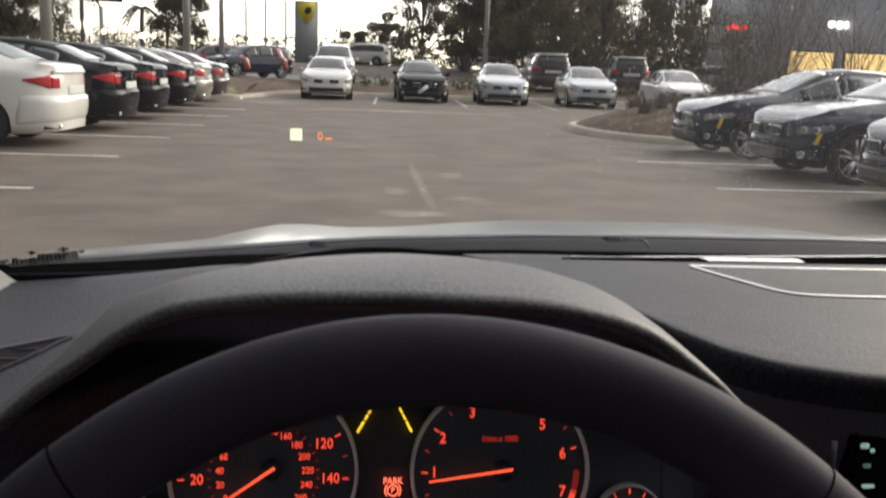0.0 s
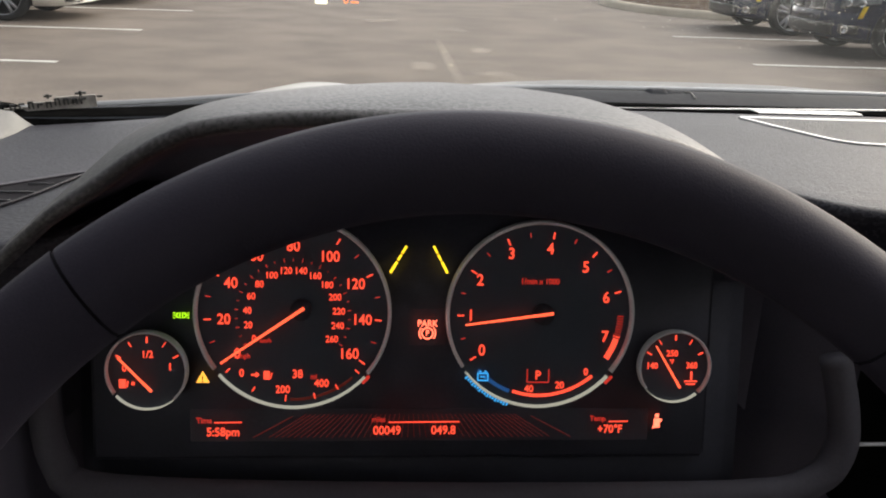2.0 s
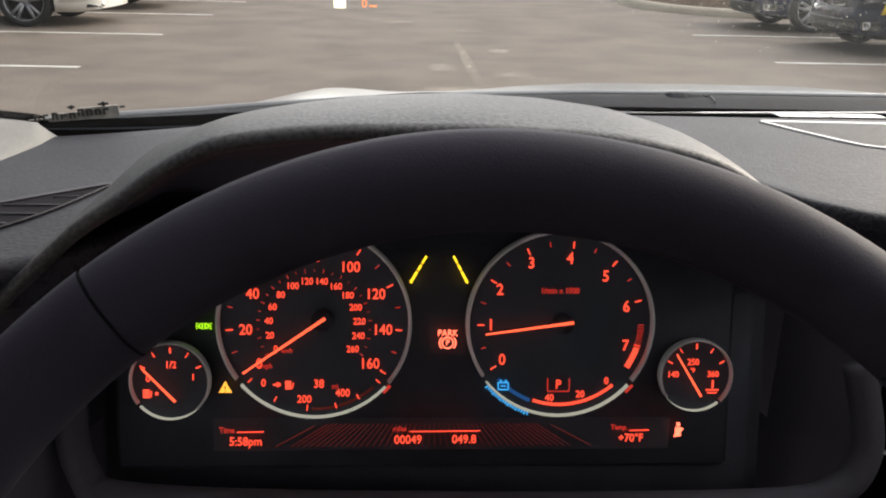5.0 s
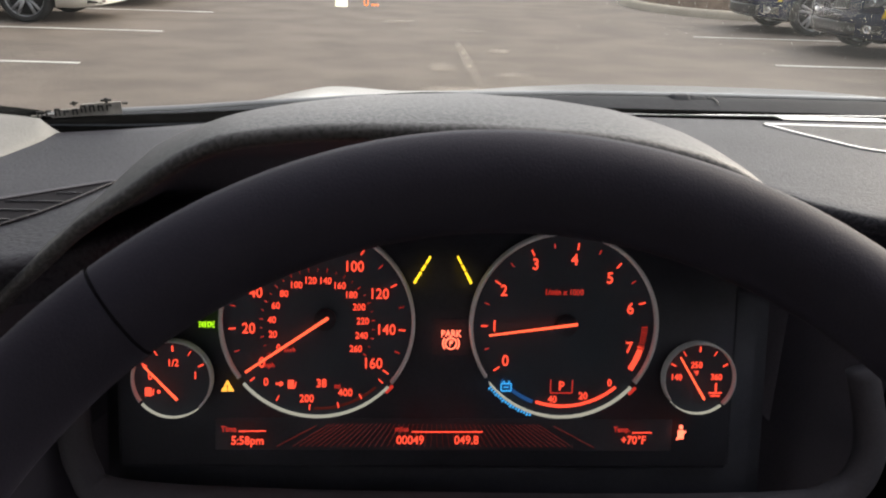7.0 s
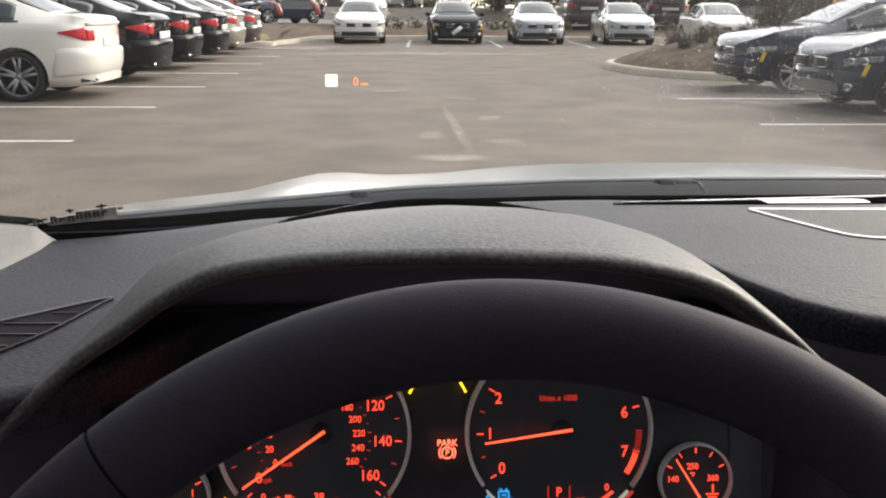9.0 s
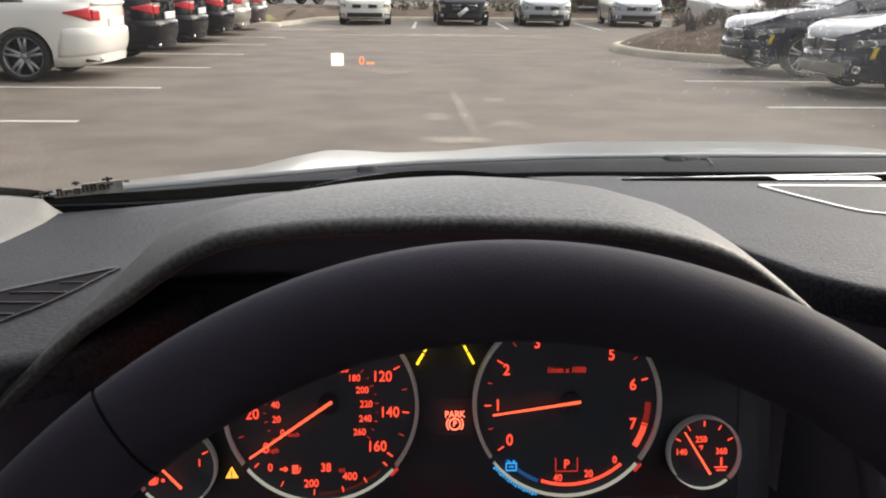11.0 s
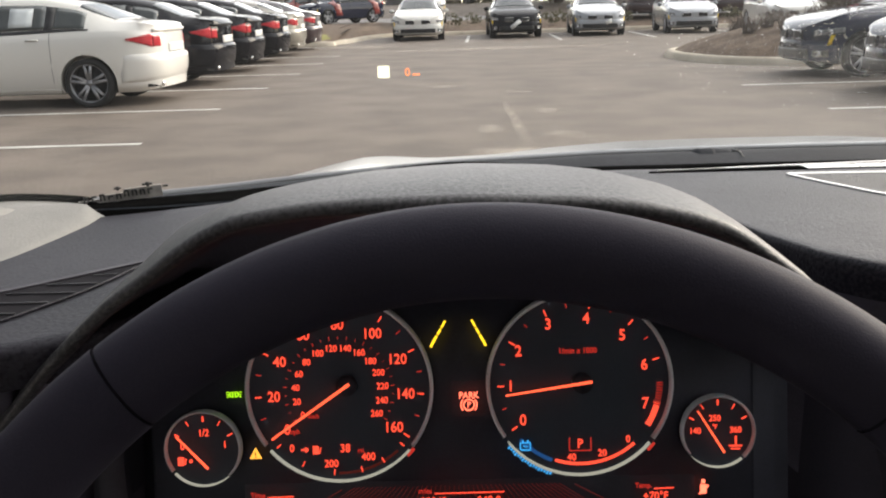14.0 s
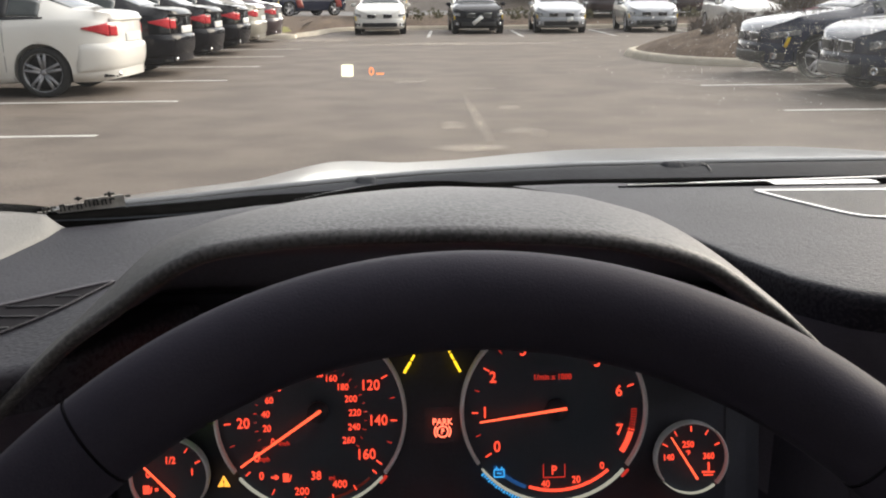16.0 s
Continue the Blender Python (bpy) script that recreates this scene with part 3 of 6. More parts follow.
def skin_panel(form, xs, qa, qb, side, lift=0.006, steps=4, skew=0.0):
    """A panel that lies on the body between two lines of its cross-section."""
    rows = []
    for x in xs:
        row = []
        for k in range(steps + 1):
            f = k / steps
            xx = x + skew * f
            y, z = form.at(xx, qa + (qb - qa) * f)
            y0, z0 = form.at(xx, qa + (qb - qa) * max(0, f - 0.05))
            y1, z1 = form.at(xx, qa + (qb - qa) * min(1, f + 0.05))
            ny, nz = (z1 - z0), -(y1 - y0)
            d = math.hypot(ny, nz) or 1
            row.append((xx, side * (y + lift * ny / d), z + lift * nz / d))
        rows.append(row)
    return grid_mesh(rows, thick=0.004)


def glass_across(form, xs, qa):
    """Front or rear glass in one sheet from side to side."""
    rows = []
    for x in xs:
        half = [form.at(x, qa + (9.98 - qa) * k / 7) for k in range(8)]
        rows.append([(x, y, z + 0.007) for y, z in half] + [(x, -y, z + 0.007) for y, z in half[::-1]])
    return grid_mesh(rows, thick=0.004)


def end_panel(form, a0, a1, z0, z1, rear=False, lift=0.012, rows=5, cols=8, taper=(0.0, 0.0), sink=0.0, skew=0.0):
    """A panel bent round the nose or the tail, between two bearings in degrees. taper raises its lower or drops its upper edge towards the second bearing."""
    grid = []
    for i in range(cols + 1):
        f = i / cols
        phi = radians(a0 + (a1 - a0) * f)
        lo, hi = z0 + taper[0] * f, z1 - taper[1] * f
        row = []
        for k in range(rows + 1):
            z = lo + (hi - lo) * k / rows
            x, y = form.end(phi + radians(skew * k / rows), z, rear)
            # the body narrows a little towards belt and sill, so panels follow it
            row.append((x + (-1 if rear else 1) * lift * abs(math.cos(phi)) ** 0.6, y + (1 if y >= 0 else -1) * lift * abs(math.sin(phi)) ** 0.6 - y * sink, z))
        grid.append(row)
    bm = grid_mesh(grid, thick=0.02)
    return bm


def bumper(form, rear, profile, reach=84):
    """A moulding bent round the nose or the tail that stands proud of the body; profile gives (proud, height) pairs."""
    grid = []
    for i in range(31):
        deg = -reach + 2 * reach * i / 30
        phi, fade = radians(deg), 1 - (abs(deg) / reach) ** 3
        row = []
        for proud, z in profile:
            x, y = form.end(phi, z, rear)
            d = -0.016 + (proud + 0.018) * fade ** 0.5
            row.append((x + (-1 if rear else 1) * d * abs(math.cos(phi)) ** 0.6, y + (1 if y >= 0 else -1) * d * abs(math.sin(phi)) ** 0.6, z))
        grid.append(row)
    return grid_mesh(grid, thick=0.012)


def lathe(profile, steps=40):
    """A ring about the y axis from (radius, y) pairs."""
    rows = []
    for k in range(steps):
        a = 2 * math.pi * k / steps
        rows.append([(r * math.cos(a), y, r * math.sin(a)) for r, y in profile])
    rows.append(rows[0])
    bm = grid_mesh(rows, close=True)
    bmesh.ops.remove_doubles(bm, verts=bm.verts, dist=1e-5)
    return bm


def wheel_part(form, parent, x, y, rim_mat, spokes=5):
    R, out = form.wheel, 1 if y > 0 else -1
    tyre = part("wheel", lathe([(R * 0.77, -0.10), (R * 0.94, -0.11), (R, -0.085), (R, 0.085), (R * 0.94, 0.11), (R * 0.77, 0.10)]), TYRE, parent, "black rubber tyre")
    tyre.location = (x, y, R)
    pieces = [lathe([(R * 0.74, -0.09), (R * 0.80, -0.09), (R * 0.80, 0.09), (R * 0.775, 0.102), (R * 0.74, 0.085)])]
    hub = bmesh.new()
    bmesh.ops.create_cone(hub, cap_ends=True, segments=20, radius1=R * 0.17, radius2=R * 0.15, depth=0.05)
    bmesh.ops.transform(hub, matrix=pose(0, 0.055, 0, 90), verts=hub.verts)
    pieces.append(hub)
    for k in range(spokes):
        for d in (-0.17, 0.17):
            a = 2 * math.pi * k / spokes + 0.3
            p0 = (R * 0.13 * math.cos(a + d * 1.5), 0.06, R * 0.13 * math.sin(a + d * 1.5))
            p1 = (R * 0.77 * math.cos(a + d), 0.078, R * 0.77 * math.sin(a + d))
            pieces.append(tube([p0, p1], [0.026, 0.021], 6))
    rim = merge(*pieces)
    if out < 0:
        bmesh.ops.scale(rim, vec=(1, -1, 1), verts=rim.verts)
    part("rim", rim, rim_mat, tyre, "spoked alloy rim")
    disc = bmesh.new()
    bmesh.ops.create_cone(disc, cap_ends=True, segments=24, radius1=R * 0.70, radius2=R * 0.70, depth=0.02)
    bmesh.ops.transform(disc, matrix=pose(0, 0, 0, 90), verts=disc.verts)
    part("brake_disc", disc, BLACK_TRIM, tyre)


SEDAN = Form(4.63, 0.905,
             ([-2.32, -2.2, -1.95, -1.75, -1.2, -0.75, -0.2, 0.2, 0.55, 1.0, 1.4, 1.9, 2.15, 2.25, 2.32], [1.03, 1.105, 1.14, 1.155, 1.395, 1.475, 1.49, 1.45, 1.29, 1.06, 1.01, 0.93, 0.84, 0.78, 0.71]),
             ([-2.32, -2.0, -1.0, 0.9, 1.6, 2.1, 2.32], [0.94, 1.02, 1.0, 0.93, 0.88, 0.78, 0.67]), 0.19,
             ([-2.32, -1.95, -1.7, -1.15, 0.15, 0.55, 1.05, 1.6, 2.32], [0.80, 0.72, 0.66, 0.58, 0.585, 0.63, 0.72, 0.78, 0.80]), 0.33, (1.49, -1.33))
SUV = Form(4.75, 0.945,
           ([-2.38, -2.3, -2.15, -1.9, -1.3, -0.3, 0.3, 0.65, 1.15, 1.6, 2.05, 2.25, 2.38], [1.15, 1.35, 1.56, 1.68, 1.73, 1.73, 1.68, 1.50, 1.16, 1.12, 1.04, 0.95, 0.82]),
           ([-2.38, -1.0, 0.9, 1.7, 2.1, 2.38], [1.08, 1.10, 1.04, 1.0, 0.92, 0.78]), 0.26,
           ([-2.38, -2.0, -1.2, 0.2, 0.65, 1.15, 2.38], [0.66, 0.66, 0.66, 0.66, 0.70, 0.78, 0.84]), 0.37, (1.45, -1.42))
MESHES = {}


def build_car(form, name, rims):
    """One car with its parts, nose to +x, standing on its origin."""
    car = thing(name, Matrix(), "parked car", "car")
    if name not in MESHES:
        MESHES[name] = body_mesh(form)
    me = MESHES[name]
    me.materials.clear()
    me.materials.append(PAINT["white"])
    body = new("body", me)
    body.parent = car
    tall = form is SUV
    ws = (0.22, 1.0) if not tall else (0.34, 1.12)
    rs = (-1.72, -1.22) if not tall else (-2.32, -2.0)
    part("windscreen", glass_across(form, np.linspace(*ws, 9), 7.25), CAR_GLASS, car, "dark reflecting windscreen")
    part("rear_window", glass_across(form, np.linspace(*rs, 9), 7.3), CAR_GLASS, car, "dark rear window")
    spans = [(0.02, 0.70), (-0.80, -0.08), (-1.33, -0.90)] if not tall else [(0.05, 0.85), (-0.95, -0.05), (-1.95, -1.05)]
    for side in (1, -1):
        for a, b in spans:
            part("side_window", skin_panel(form, np.linspace(a, b, 7), 6.12, 6.9, side), CAR_GLASS, car)
        trim = skin_panel(form, np.linspace(spans[-1][0] - 0.06, spans[0][1] + 0.06, 14), 6.0, 6.10, side, 0.008)
        part("window_trim", trim, BLACK_TRIM, car)
        for (a, _), (_, b) in zip(spans, spans[1:]):
            part("pillar_trim", skin_panel(form, np.linspace(b - 0.01, a + 0.01, 3), 6.10, 6.88, side, 0.007), BLACK_TRIM, car, "black trim between side windows")
        y, z = form.at(0.75 if not tall else 0.85, 6.0)
        mirror = box(0.12, 0.20, 0.13, (0, 0, 0), 0.035)
        bmesh.ops.translate(mirror, vec=(0.72 if not tall else 0.82, side * (y + 0.13), z + 0.05), verts=mirror.verts)
        part("mirror", mirror, PAINT["white"], car)
        sgn = side
        zf = form.belt(2.1) - 0.06
        part("headlight", end_panel(form, 36 * sgn, 74 * sgn, zf - 0.115, zf - 0.025, False, 0.006, taper=(0.07, -0.045)), LAMP_CLEAR, car, "clear headlight")
        for a in (44, 58):
            x, yy = form.end(radians(a * sgn), 0, False)
            bulb = lathe([(0.001, 0.0), (0.030, 0.0), (0.042, 0.012), (0.048, 0.0), (0.048, -0.02), (0.001, -0.02)], 16)
            bmesh.ops.transform(bulb, matrix=pose(x + 0.004, yy, zf - 0.052, 0, 0, -90 + a * sgn * 0.55), verts=bulb.verts)
            part("lamp_ring", bulb, CHROME, car, "bright lamp ring")
        grille = part("grille", end_panel(form, 2.5 * sgn, 17 * sgn, zf - 0.15, zf - 0.02, False, 0.014, cols=5), BLACK_TRIM, car, "black kidney-shaped grille")
        ring_pts = []
        for a, zz in ((2.5, -0.15), (17, -0.14), (17, -0.03), (2.5, -0.02)):
            x, yy = form.end(radians(a * sgn), 0, False)
            ring_pts.append((x + 0.03, yy, zf + zz))
        part("grille_frame", tube(ring_pts, 0.007, 6, True), CHROME, grille)
        part("side_marker", end_panel(form, 56.0 * sgn, 60.5 * sgn, zf - 0.225, zf - 0.100, False, 0.014, cols=3, taper=(0.0, -0.02), skew=3.5 * sgn), AMBER, car, "amber side reflector")
        part("fog_intake", end_panel(form, 38 * sgn, 58 * sgn, 0.30, 0.40, False, 0.024, cols=4), BLACK_TRIM, car)
        x, yy = form.end(radians(47 * sgn), 0, False)
        fog = lathe([(0.001, 0.0), (0.034, 0.0), (0.046, 0.014), (0.052, 0.0), (0.052, -0.02), (0.001, -0.02)], 16)
        bmesh.ops.transform(fog, matrix=pose(x + 0.042, yy, 0.35, 0, 0, -90 + 47 * sgn * 0.55), verts=fog.verts)
        part("fog_lamp", fog, CHROME, car, "bright round fog lamp")
        zr = (form.belt(-2.1) if not tall else 1.14)
        part("tail_light", end_panel(form, 40 * sgn, 71 * sgn, zr - 0.215, zr - 0.03, True, 0.006, taper=(0.105, 0.060), cols=12), TAIL_RED, car, "red tail light lens")
        part("boot_light", end_panel(form, 27 * sgn, 39 * sgn, zr - 0.205, zr - 0.06, True, 0.006, cols=5), TAIL_RED, car, "red boot-lid light")
        part("exhaust_recess", end_panel(form, 34 * sgn, 50 * sgn, 0.25, 0.345, True, -0.030, cols=6), TYRE, car)
        ex = tube([(-form.l + 0.30, sgn * 0.54, 0.285), (-form.l + 0.075, sgn * 0.54, 0.285), (-form.l + 0.062, sgn * 0.54, 0.285)], [0.036, 0.036, 0.030], 14)
        part("exhaust", ex, CHROME, car, "chrome exhaust tip")
        for a in ((0.93, -0.02, -0.86) if not tall else (1.02, 0.0, -1.0)):
            part("door_gap", skin_panel(form, np.linspace(a, a + 0.006, 2), 2.15, 5.95, side, 0.002, 8, -0.02), BLACK_TRIM, car)
        for a in ((-0.10, -0.78) if not tall else (-0.06, -0.92)):
            yy, zz = form.at(a, 4.3)
            part("door_handle", box(0.19, 0.030, 0.026, (a + 0.14, side * (yy + 0.012), zz), 0.010), PAINT["white"], car)
        part("sill_strip", skin_panel(form, np.linspace(-0.92, 1.05, 10), 1.15, 1.75, side, 0.010), BLACK_TRIM if tall else PAINT["white"], car)
        for n, ax in enumerate(form.axles):
            wheel_part(form, car, ax, side * (form.w - 0.115), rims)
    part("front_intake", end_panel(form, -30, 30, 0.27, 0.41, False, 0.028), BLACK_TRIM, car, "black lower air intake")
    # plate colour raised to paint in the highlight on the tail
    part("rear_plate", end_panel(form, -13, 13, (0.70 if not tall else 0.85), (0.82 if not tall else 0.97), True, 0.004), material("plate_highlight_" + name, (0.55, 0.55, 0.53), 0.5), car, "blank plate field, lightened for the tail's bright reflection")
    part("diffuser", end_panel(form, -33, 33, 0.24, 0.335, True, -0.026), TYRE, car, "black lower rear valance")
    part("rear_bumper", bumper(form, True, [(0.0, 0.70), (0.012, 0.685), (0.036, 0.668), (0.044, 0.60), (0.040, 0.52), (0.030, 0.45), (0.014, 0.395), (-0.004, 0.355), (-0.03, 0.325)], 78), PAINT["white"], car)
    part("front_bumper", bumper(form, False, [(0.0, 0.545), (0.010, 0.535), (0.020, 0.48), (0.024, 0.40), (0.020, 0.31), (0.004, 0.25), (-0.02, 0.225)], 69), PAINT["white"], car)
    part("boot_lip", bumper(form, True, [(0.0, zr + 0.02), (0.020, zr + 0.03), (0.022, zr + 0.012), (0.008, zr - 0.015), (0.0, zr - 0.02)], 38), PAINT["white"], car)
    floor_pan = box(form.l * 1.7, form.w * 1.5, 0.06, (0, 0, form.sill + 0.02))
    part("underbody", floor_pan, BLACK_TRIM, car)
    return car


def paint_car(car, paint, rims=None):
    for o in car.children_recursive:
        if o.name.startswith(("body", "mirror", "rear_bumper", "front_bumper", "boot_lip", "door_handle", "sill_strip")):
            o.material_slots[0].link = "OBJECT"
            o.material_slots[0].material = PAINT[paint]
        if rims and o.name.startswith("rim"):
            o.material_slots[0].link = "OBJECT"
            o.material_slots[0].material = rims
    return car


sedan = build_car(SEDAN, "sedan", RIM_GREY)
suv = build_car(SUV, "suv", RIM_SILVER)


def park(base, x, y, turn, paint, label, group, z=0.0, rims=None, size=1.0):
    global first_used
    m = pose(x, y, z, 0, 0, turn)
    if base not in first_used:
        first_used.append(base)
        base.matrix_world = m
        ob = base
    else:
        ob = copy_thing(base, m)
    paint_car(ob, paint, rims)
    return tagged(ob, label, "car", group)


first_used = []
GLINT_WHITE = material("glint_white", (0.82, 0.82, 0.78), 0.6, scale=9, fine=60)
SHEET = material("paper_sheet", (0.55, 0.58, 0.58), 0.5, scale=9, fine=60)
# row whose tails stand along the aisle; noses to -x
LEFT_ROW = [("white", "glossy white sedan parked tail to the aisle"), ("black", "glossy black sedan parked beside the white one"), ("black", "glossy black sedan parked in the middle of the row"),
            ("black", "black sedan parked beside a beige one"), ("beige", "beige metallic sedan parked tail to the aisle"), ("maroon", "dark sedan at the end of the row")]
for k, (paint, label) in enumerate(LEFT_ROW):
    parked = park(sedan, -6.17 + 0.05 * (k % 2), 12.98 + S * k, 180, paint, label, "row with tails to the aisle")
    if k < 2:
        part("window_sheet", skin_panel(SEDAN, np.linspace(-0.62, -0.30, 4), 6.22, 6.80, 1, 0.011), SHEET, parked, "pale paper sheet in the side window")
# far row, noses to the aisle
FAR_ROW = [(-0.95, "white", "cream-white sedan facing the aisle"), (2.47, "black", "black sedan facing the aisle with bright reflections"), (5.5, "silver", "silver sedan facing the aisle"), (8.78, "silver", "pale silver sedan facing the aisle")]
for k, (x, paint, label) in enumerate(FAR_ROW):
    far_car = park(sedan, x, 33.65, -90 + (0, 0, -4, -5)[k], paint, label, "far row facing the aisle")
    # small white plates stand in for bright glints on two noses
    if k in (1, 2):
        tag = part("nose_glint", box(0.012, (0.40, 0.22)[k - 1], 0.13, (0, 0, 0), 0.004), GLINT_WHITE, far_car, "white plate painted for a bright glint on the nose")
        tag.matrix_local = pose(2.36, (-0.05, 0.28)[k - 1], 0.47, (38, 20)[k - 1], 0, 0)
park(sedan, 11.8, 32.0, -94, "white", "white car parked at an angle beyond the island", "far row facing the aisle", rims=RIM_SILVER)
# row with noses to the aisle on the other side; noses to -x
for k, (paint, label) in enumerate([("navy", "dark navy sedan with dusty bonnet beside the island"), ("navy", "dark navy sedan with amber side reflector"), ("navy", "dark sedan parked next to the navy ones")]):
    park(sedan, 7.76 + (0.0, 0.05, -0.02)[k], 14.3 - S * k, 180, paint, label, "row with noses to the aisle", rims=RIM_SILVER)
# beyond the verge
park(suv, -0.9, 41.3, -90, "white", "white utility vehicle behind the far row", "cars beyond the verge", 0.36)
backs = []
backs.append(park(suv, 8.75, 41.0, 88, "maroon", "dark utility vehicle with sky sheen painted on its roof, seen from behind", "cars beyond the verge", 0.33))
backs.append(park(suv, 12.6, 41.5, 84, "maroon", "dark utility vehicle seen from behind", "cars beyond the verge", 0.33))
# white pieces paint in the sky that these dark roofs reflect
for ob in backs:
    part("roof_edge_sheen", box(0.30, 1.28, 0.10, (-2.06, 0, 1.66), 0.03), PAINT["white"], ob, "white band painted for sky sheen on the roof edge")
    part("roof_sheen", glass_across(SUV, np.linspace(-2.02, 0.15, 8), 7.5), PAINT["white"], ob, "white sheet painted for sky sheen on the roof")
park(suv, -8.1, 52.5, -150, "red", "red van beside the grass", "cars beyond the verge", 0.33)
striped = park(suv, -5.55, 49.0, -140, "navy", "dark blue utility vehicle with red stripes beside the grass", "cars beyond the verge", 0.33)
for a in (-1.9, 0.55):
    for side in (1, -1):
        part("stripe", skin_panel(SUV, np.linspace(a, a + 0.38, 4), 2.2, 6.9, side, 0.012, 8, 0.45), PAINT["red"], striped, "red stripe")
park(suv, 0.5, 72, 170, "white", "white pickup far beyond the drive", "cars beyond the verge", 1.15)
park(suv, 11.0, 76, 175, "white", "white utility vehicle far beyond the drive", "cars beyond the verge", 1.16)
park(suv, 24.0, 60, 160, "silver", "silver car far behind the island", "cars beyond the verge", 0.35)


# ---- plants, poles, sign and buildings ----
def leaves_mesh(centres, count, spread, size, seed, flat=0.8):
    """Many small bent leaves round given centres."""
    rnd = np.random.RandomState(seed)
    verts, faces = [], []
    for c, r in centres:
        for _ in range(count):
            d = rnd.normal(size=3)
            d *= r * rnd.uniform(0.25, 1.0) ** 0.5 / (np.linalg.norm(d) + 1e-9)
            p = np.array(c) + d * (1, 1, flat)
            a, b = rnd.normal(size=3), rnd.normal(size=3)
            a /= np.linalg.norm(a)
            b -= a * (a @ b)
            b /= np.linalg.norm(b) + 1e-9
            s = size * rnd.uniform(0.6, 1.4)
            i = len(verts)
            verts += [p - a * s, p + b * s * 0.45, p + a * s, p - b * s * 0.45]
            faces.append((i, i + 1, i + 2, i + 3))
    me = bpy.data.meshes.new("crown")
    me.from_pydata([tuple(v) for v in verts], [], faces)
    return me


def tree(name, height, trunk, spread, seed, leaf_mat, label, clumps=34, low=0.2, leaf=0.24, count=110):
    rnd = random.Random(seed)
    top = thing(name, Matrix(), label, "tree", "trees beyond the drive")
    bend = [(0.15 * height * 0.06 * math.sin(k + seed), 0.05 * math.cos(2 * k + seed), height * 0.78 * k / 7) for k in range(8)]
    pieces = [tube(bend, [trunk * (1 - 0.8 * k / 7) for k in range(8)], 8)]
    centres = []
    for k in range(clumps):
        f = low + (1 - low) * rnd.random() ** 0.8
        a, out = rnd.uniform(0, 2 * math.pi), spread * rnd.uniform(0.25, 1.0) * (1.1 - 0.75 * abs(f - 0.5))
        base = Vector(bend[min(7, int(f * 6))])
        tip = Vector((out * math.cos(a), out * math.sin(a), height * min(0.97, f + 0.12)))
        pieces.append(tube([base, base.lerp(tip, 0.5) + Vector((0, 0, 0.04 * height)), tip], [trunk * 0.32, trunk * 0.2, trunk * 0.06], 5))
        centres.append((tuple(tip), spread * rnd.uniform(0.18, 0.38)))
    part("trunk", merge(*pieces), BARK, top, "brown bark trunk with limbs")
    me = leaves_mesh(centres, count, spread, leaf, seed)
    me.materials.append(leaf_mat)
    crown = new("crown", me)
    crown.parent = top
    return top


def palm(height, seed):
    top = thing("palm_tree", Matrix(), "tall palm with a dark ragged crown", "tree", "palms beyond the row")
    part("trunk", tube([(0.04 * math.sin(k * 1.3), 0, height * k / 6) for k in range(7)], [0.19, 0.16, 0.15, 0.14, 0.14, 0.13, 0.12], 8), BARK, top, "slim palm trunk")
    rnd = np.random.RandomState(seed)
    verts, faces = [], []
    for k in range(26):
        a, lift = rnd.uniform(0, 2 * math.pi), rnd.uniform(-0.5, 1.1)
        d = np.array([math.cos(a), math.sin(a)])
        n = np.array([-d[1], d[0]])
        for j in range(9):
            f = j / 9
            r, z = 1.15 * f, height + lift * 0.8 * f - 1.0 * f * f
            for s in (-1, 1):
                i = len(verts)
                p = np.array([*(d * r), z])
                q = np.array([*(d * (r + 0.22) + n * s * 0.26 * (1 - 0.5 * f)), z - 0.18])
                verts += [p, p + np.array([*(d * 0.12), 0]), q]
                faces.append((i, i + 1, i + 2))
    me = bpy.data.meshes.new("crown")
    me.from_pydata([tuple(v) for v in verts], [], faces)
    me.materials.append(LEAF)
    new("crown", me).parent = top
    return top


KINDS = [tree("oak_tree", 9.0, 0.22, 3.4, 3, LEAF, "dark green broadleaf tree", 42, 0.2, 0.12, 420), tree("pine_tree", 13.0, 0.24, 2.6, 5, LEAF, "tall dark pine with gaps in its crown", 38, 0.36, 0.12, 420),
         tree("bare_tree", 8.0, 0.16, 2.6, 7, LEAF_BROWN, "thin brown tree with few leaves", 40, 0.12, 0.08, 130), tree("oak_tree", 7.0, 0.18, 3.0, 11, LEAF, "low dark green tree", 34, 0.08, 0.13, 280)]
rnd = random.Random(4)
spots = []
for k in range(15):
    spots.append((9 + k * 2.9 + rnd.uniform(-1.2, 1.2), 74 + rnd.uniform(-8, 14), rnd.choice((0, 1, 1, 3, 2))))
for k in range(12):
    spots.append((18 + k * 4.5 + rnd.uniform(-2, 2), 100 + rnd.uniform(-6, 10), rnd.choice((0, 1, 3))))
for k in range(7):
    spots.append((11 + k * 1.7 + rnd.uniform(-0.6, 0.6), 51 + rnd.uniform(-3, 5), rnd.choice((2, 2, 3, 1))))
spots += [(0.0, 80, 3, 0.55), (2.6, 82, 3, 0.68), (6.8, 92, 0), (-25.5, 66, 0), (-22.6, 62, 3), (-11.3, 62, 0, 0.58), (-31, 36, 0)]
used = set()
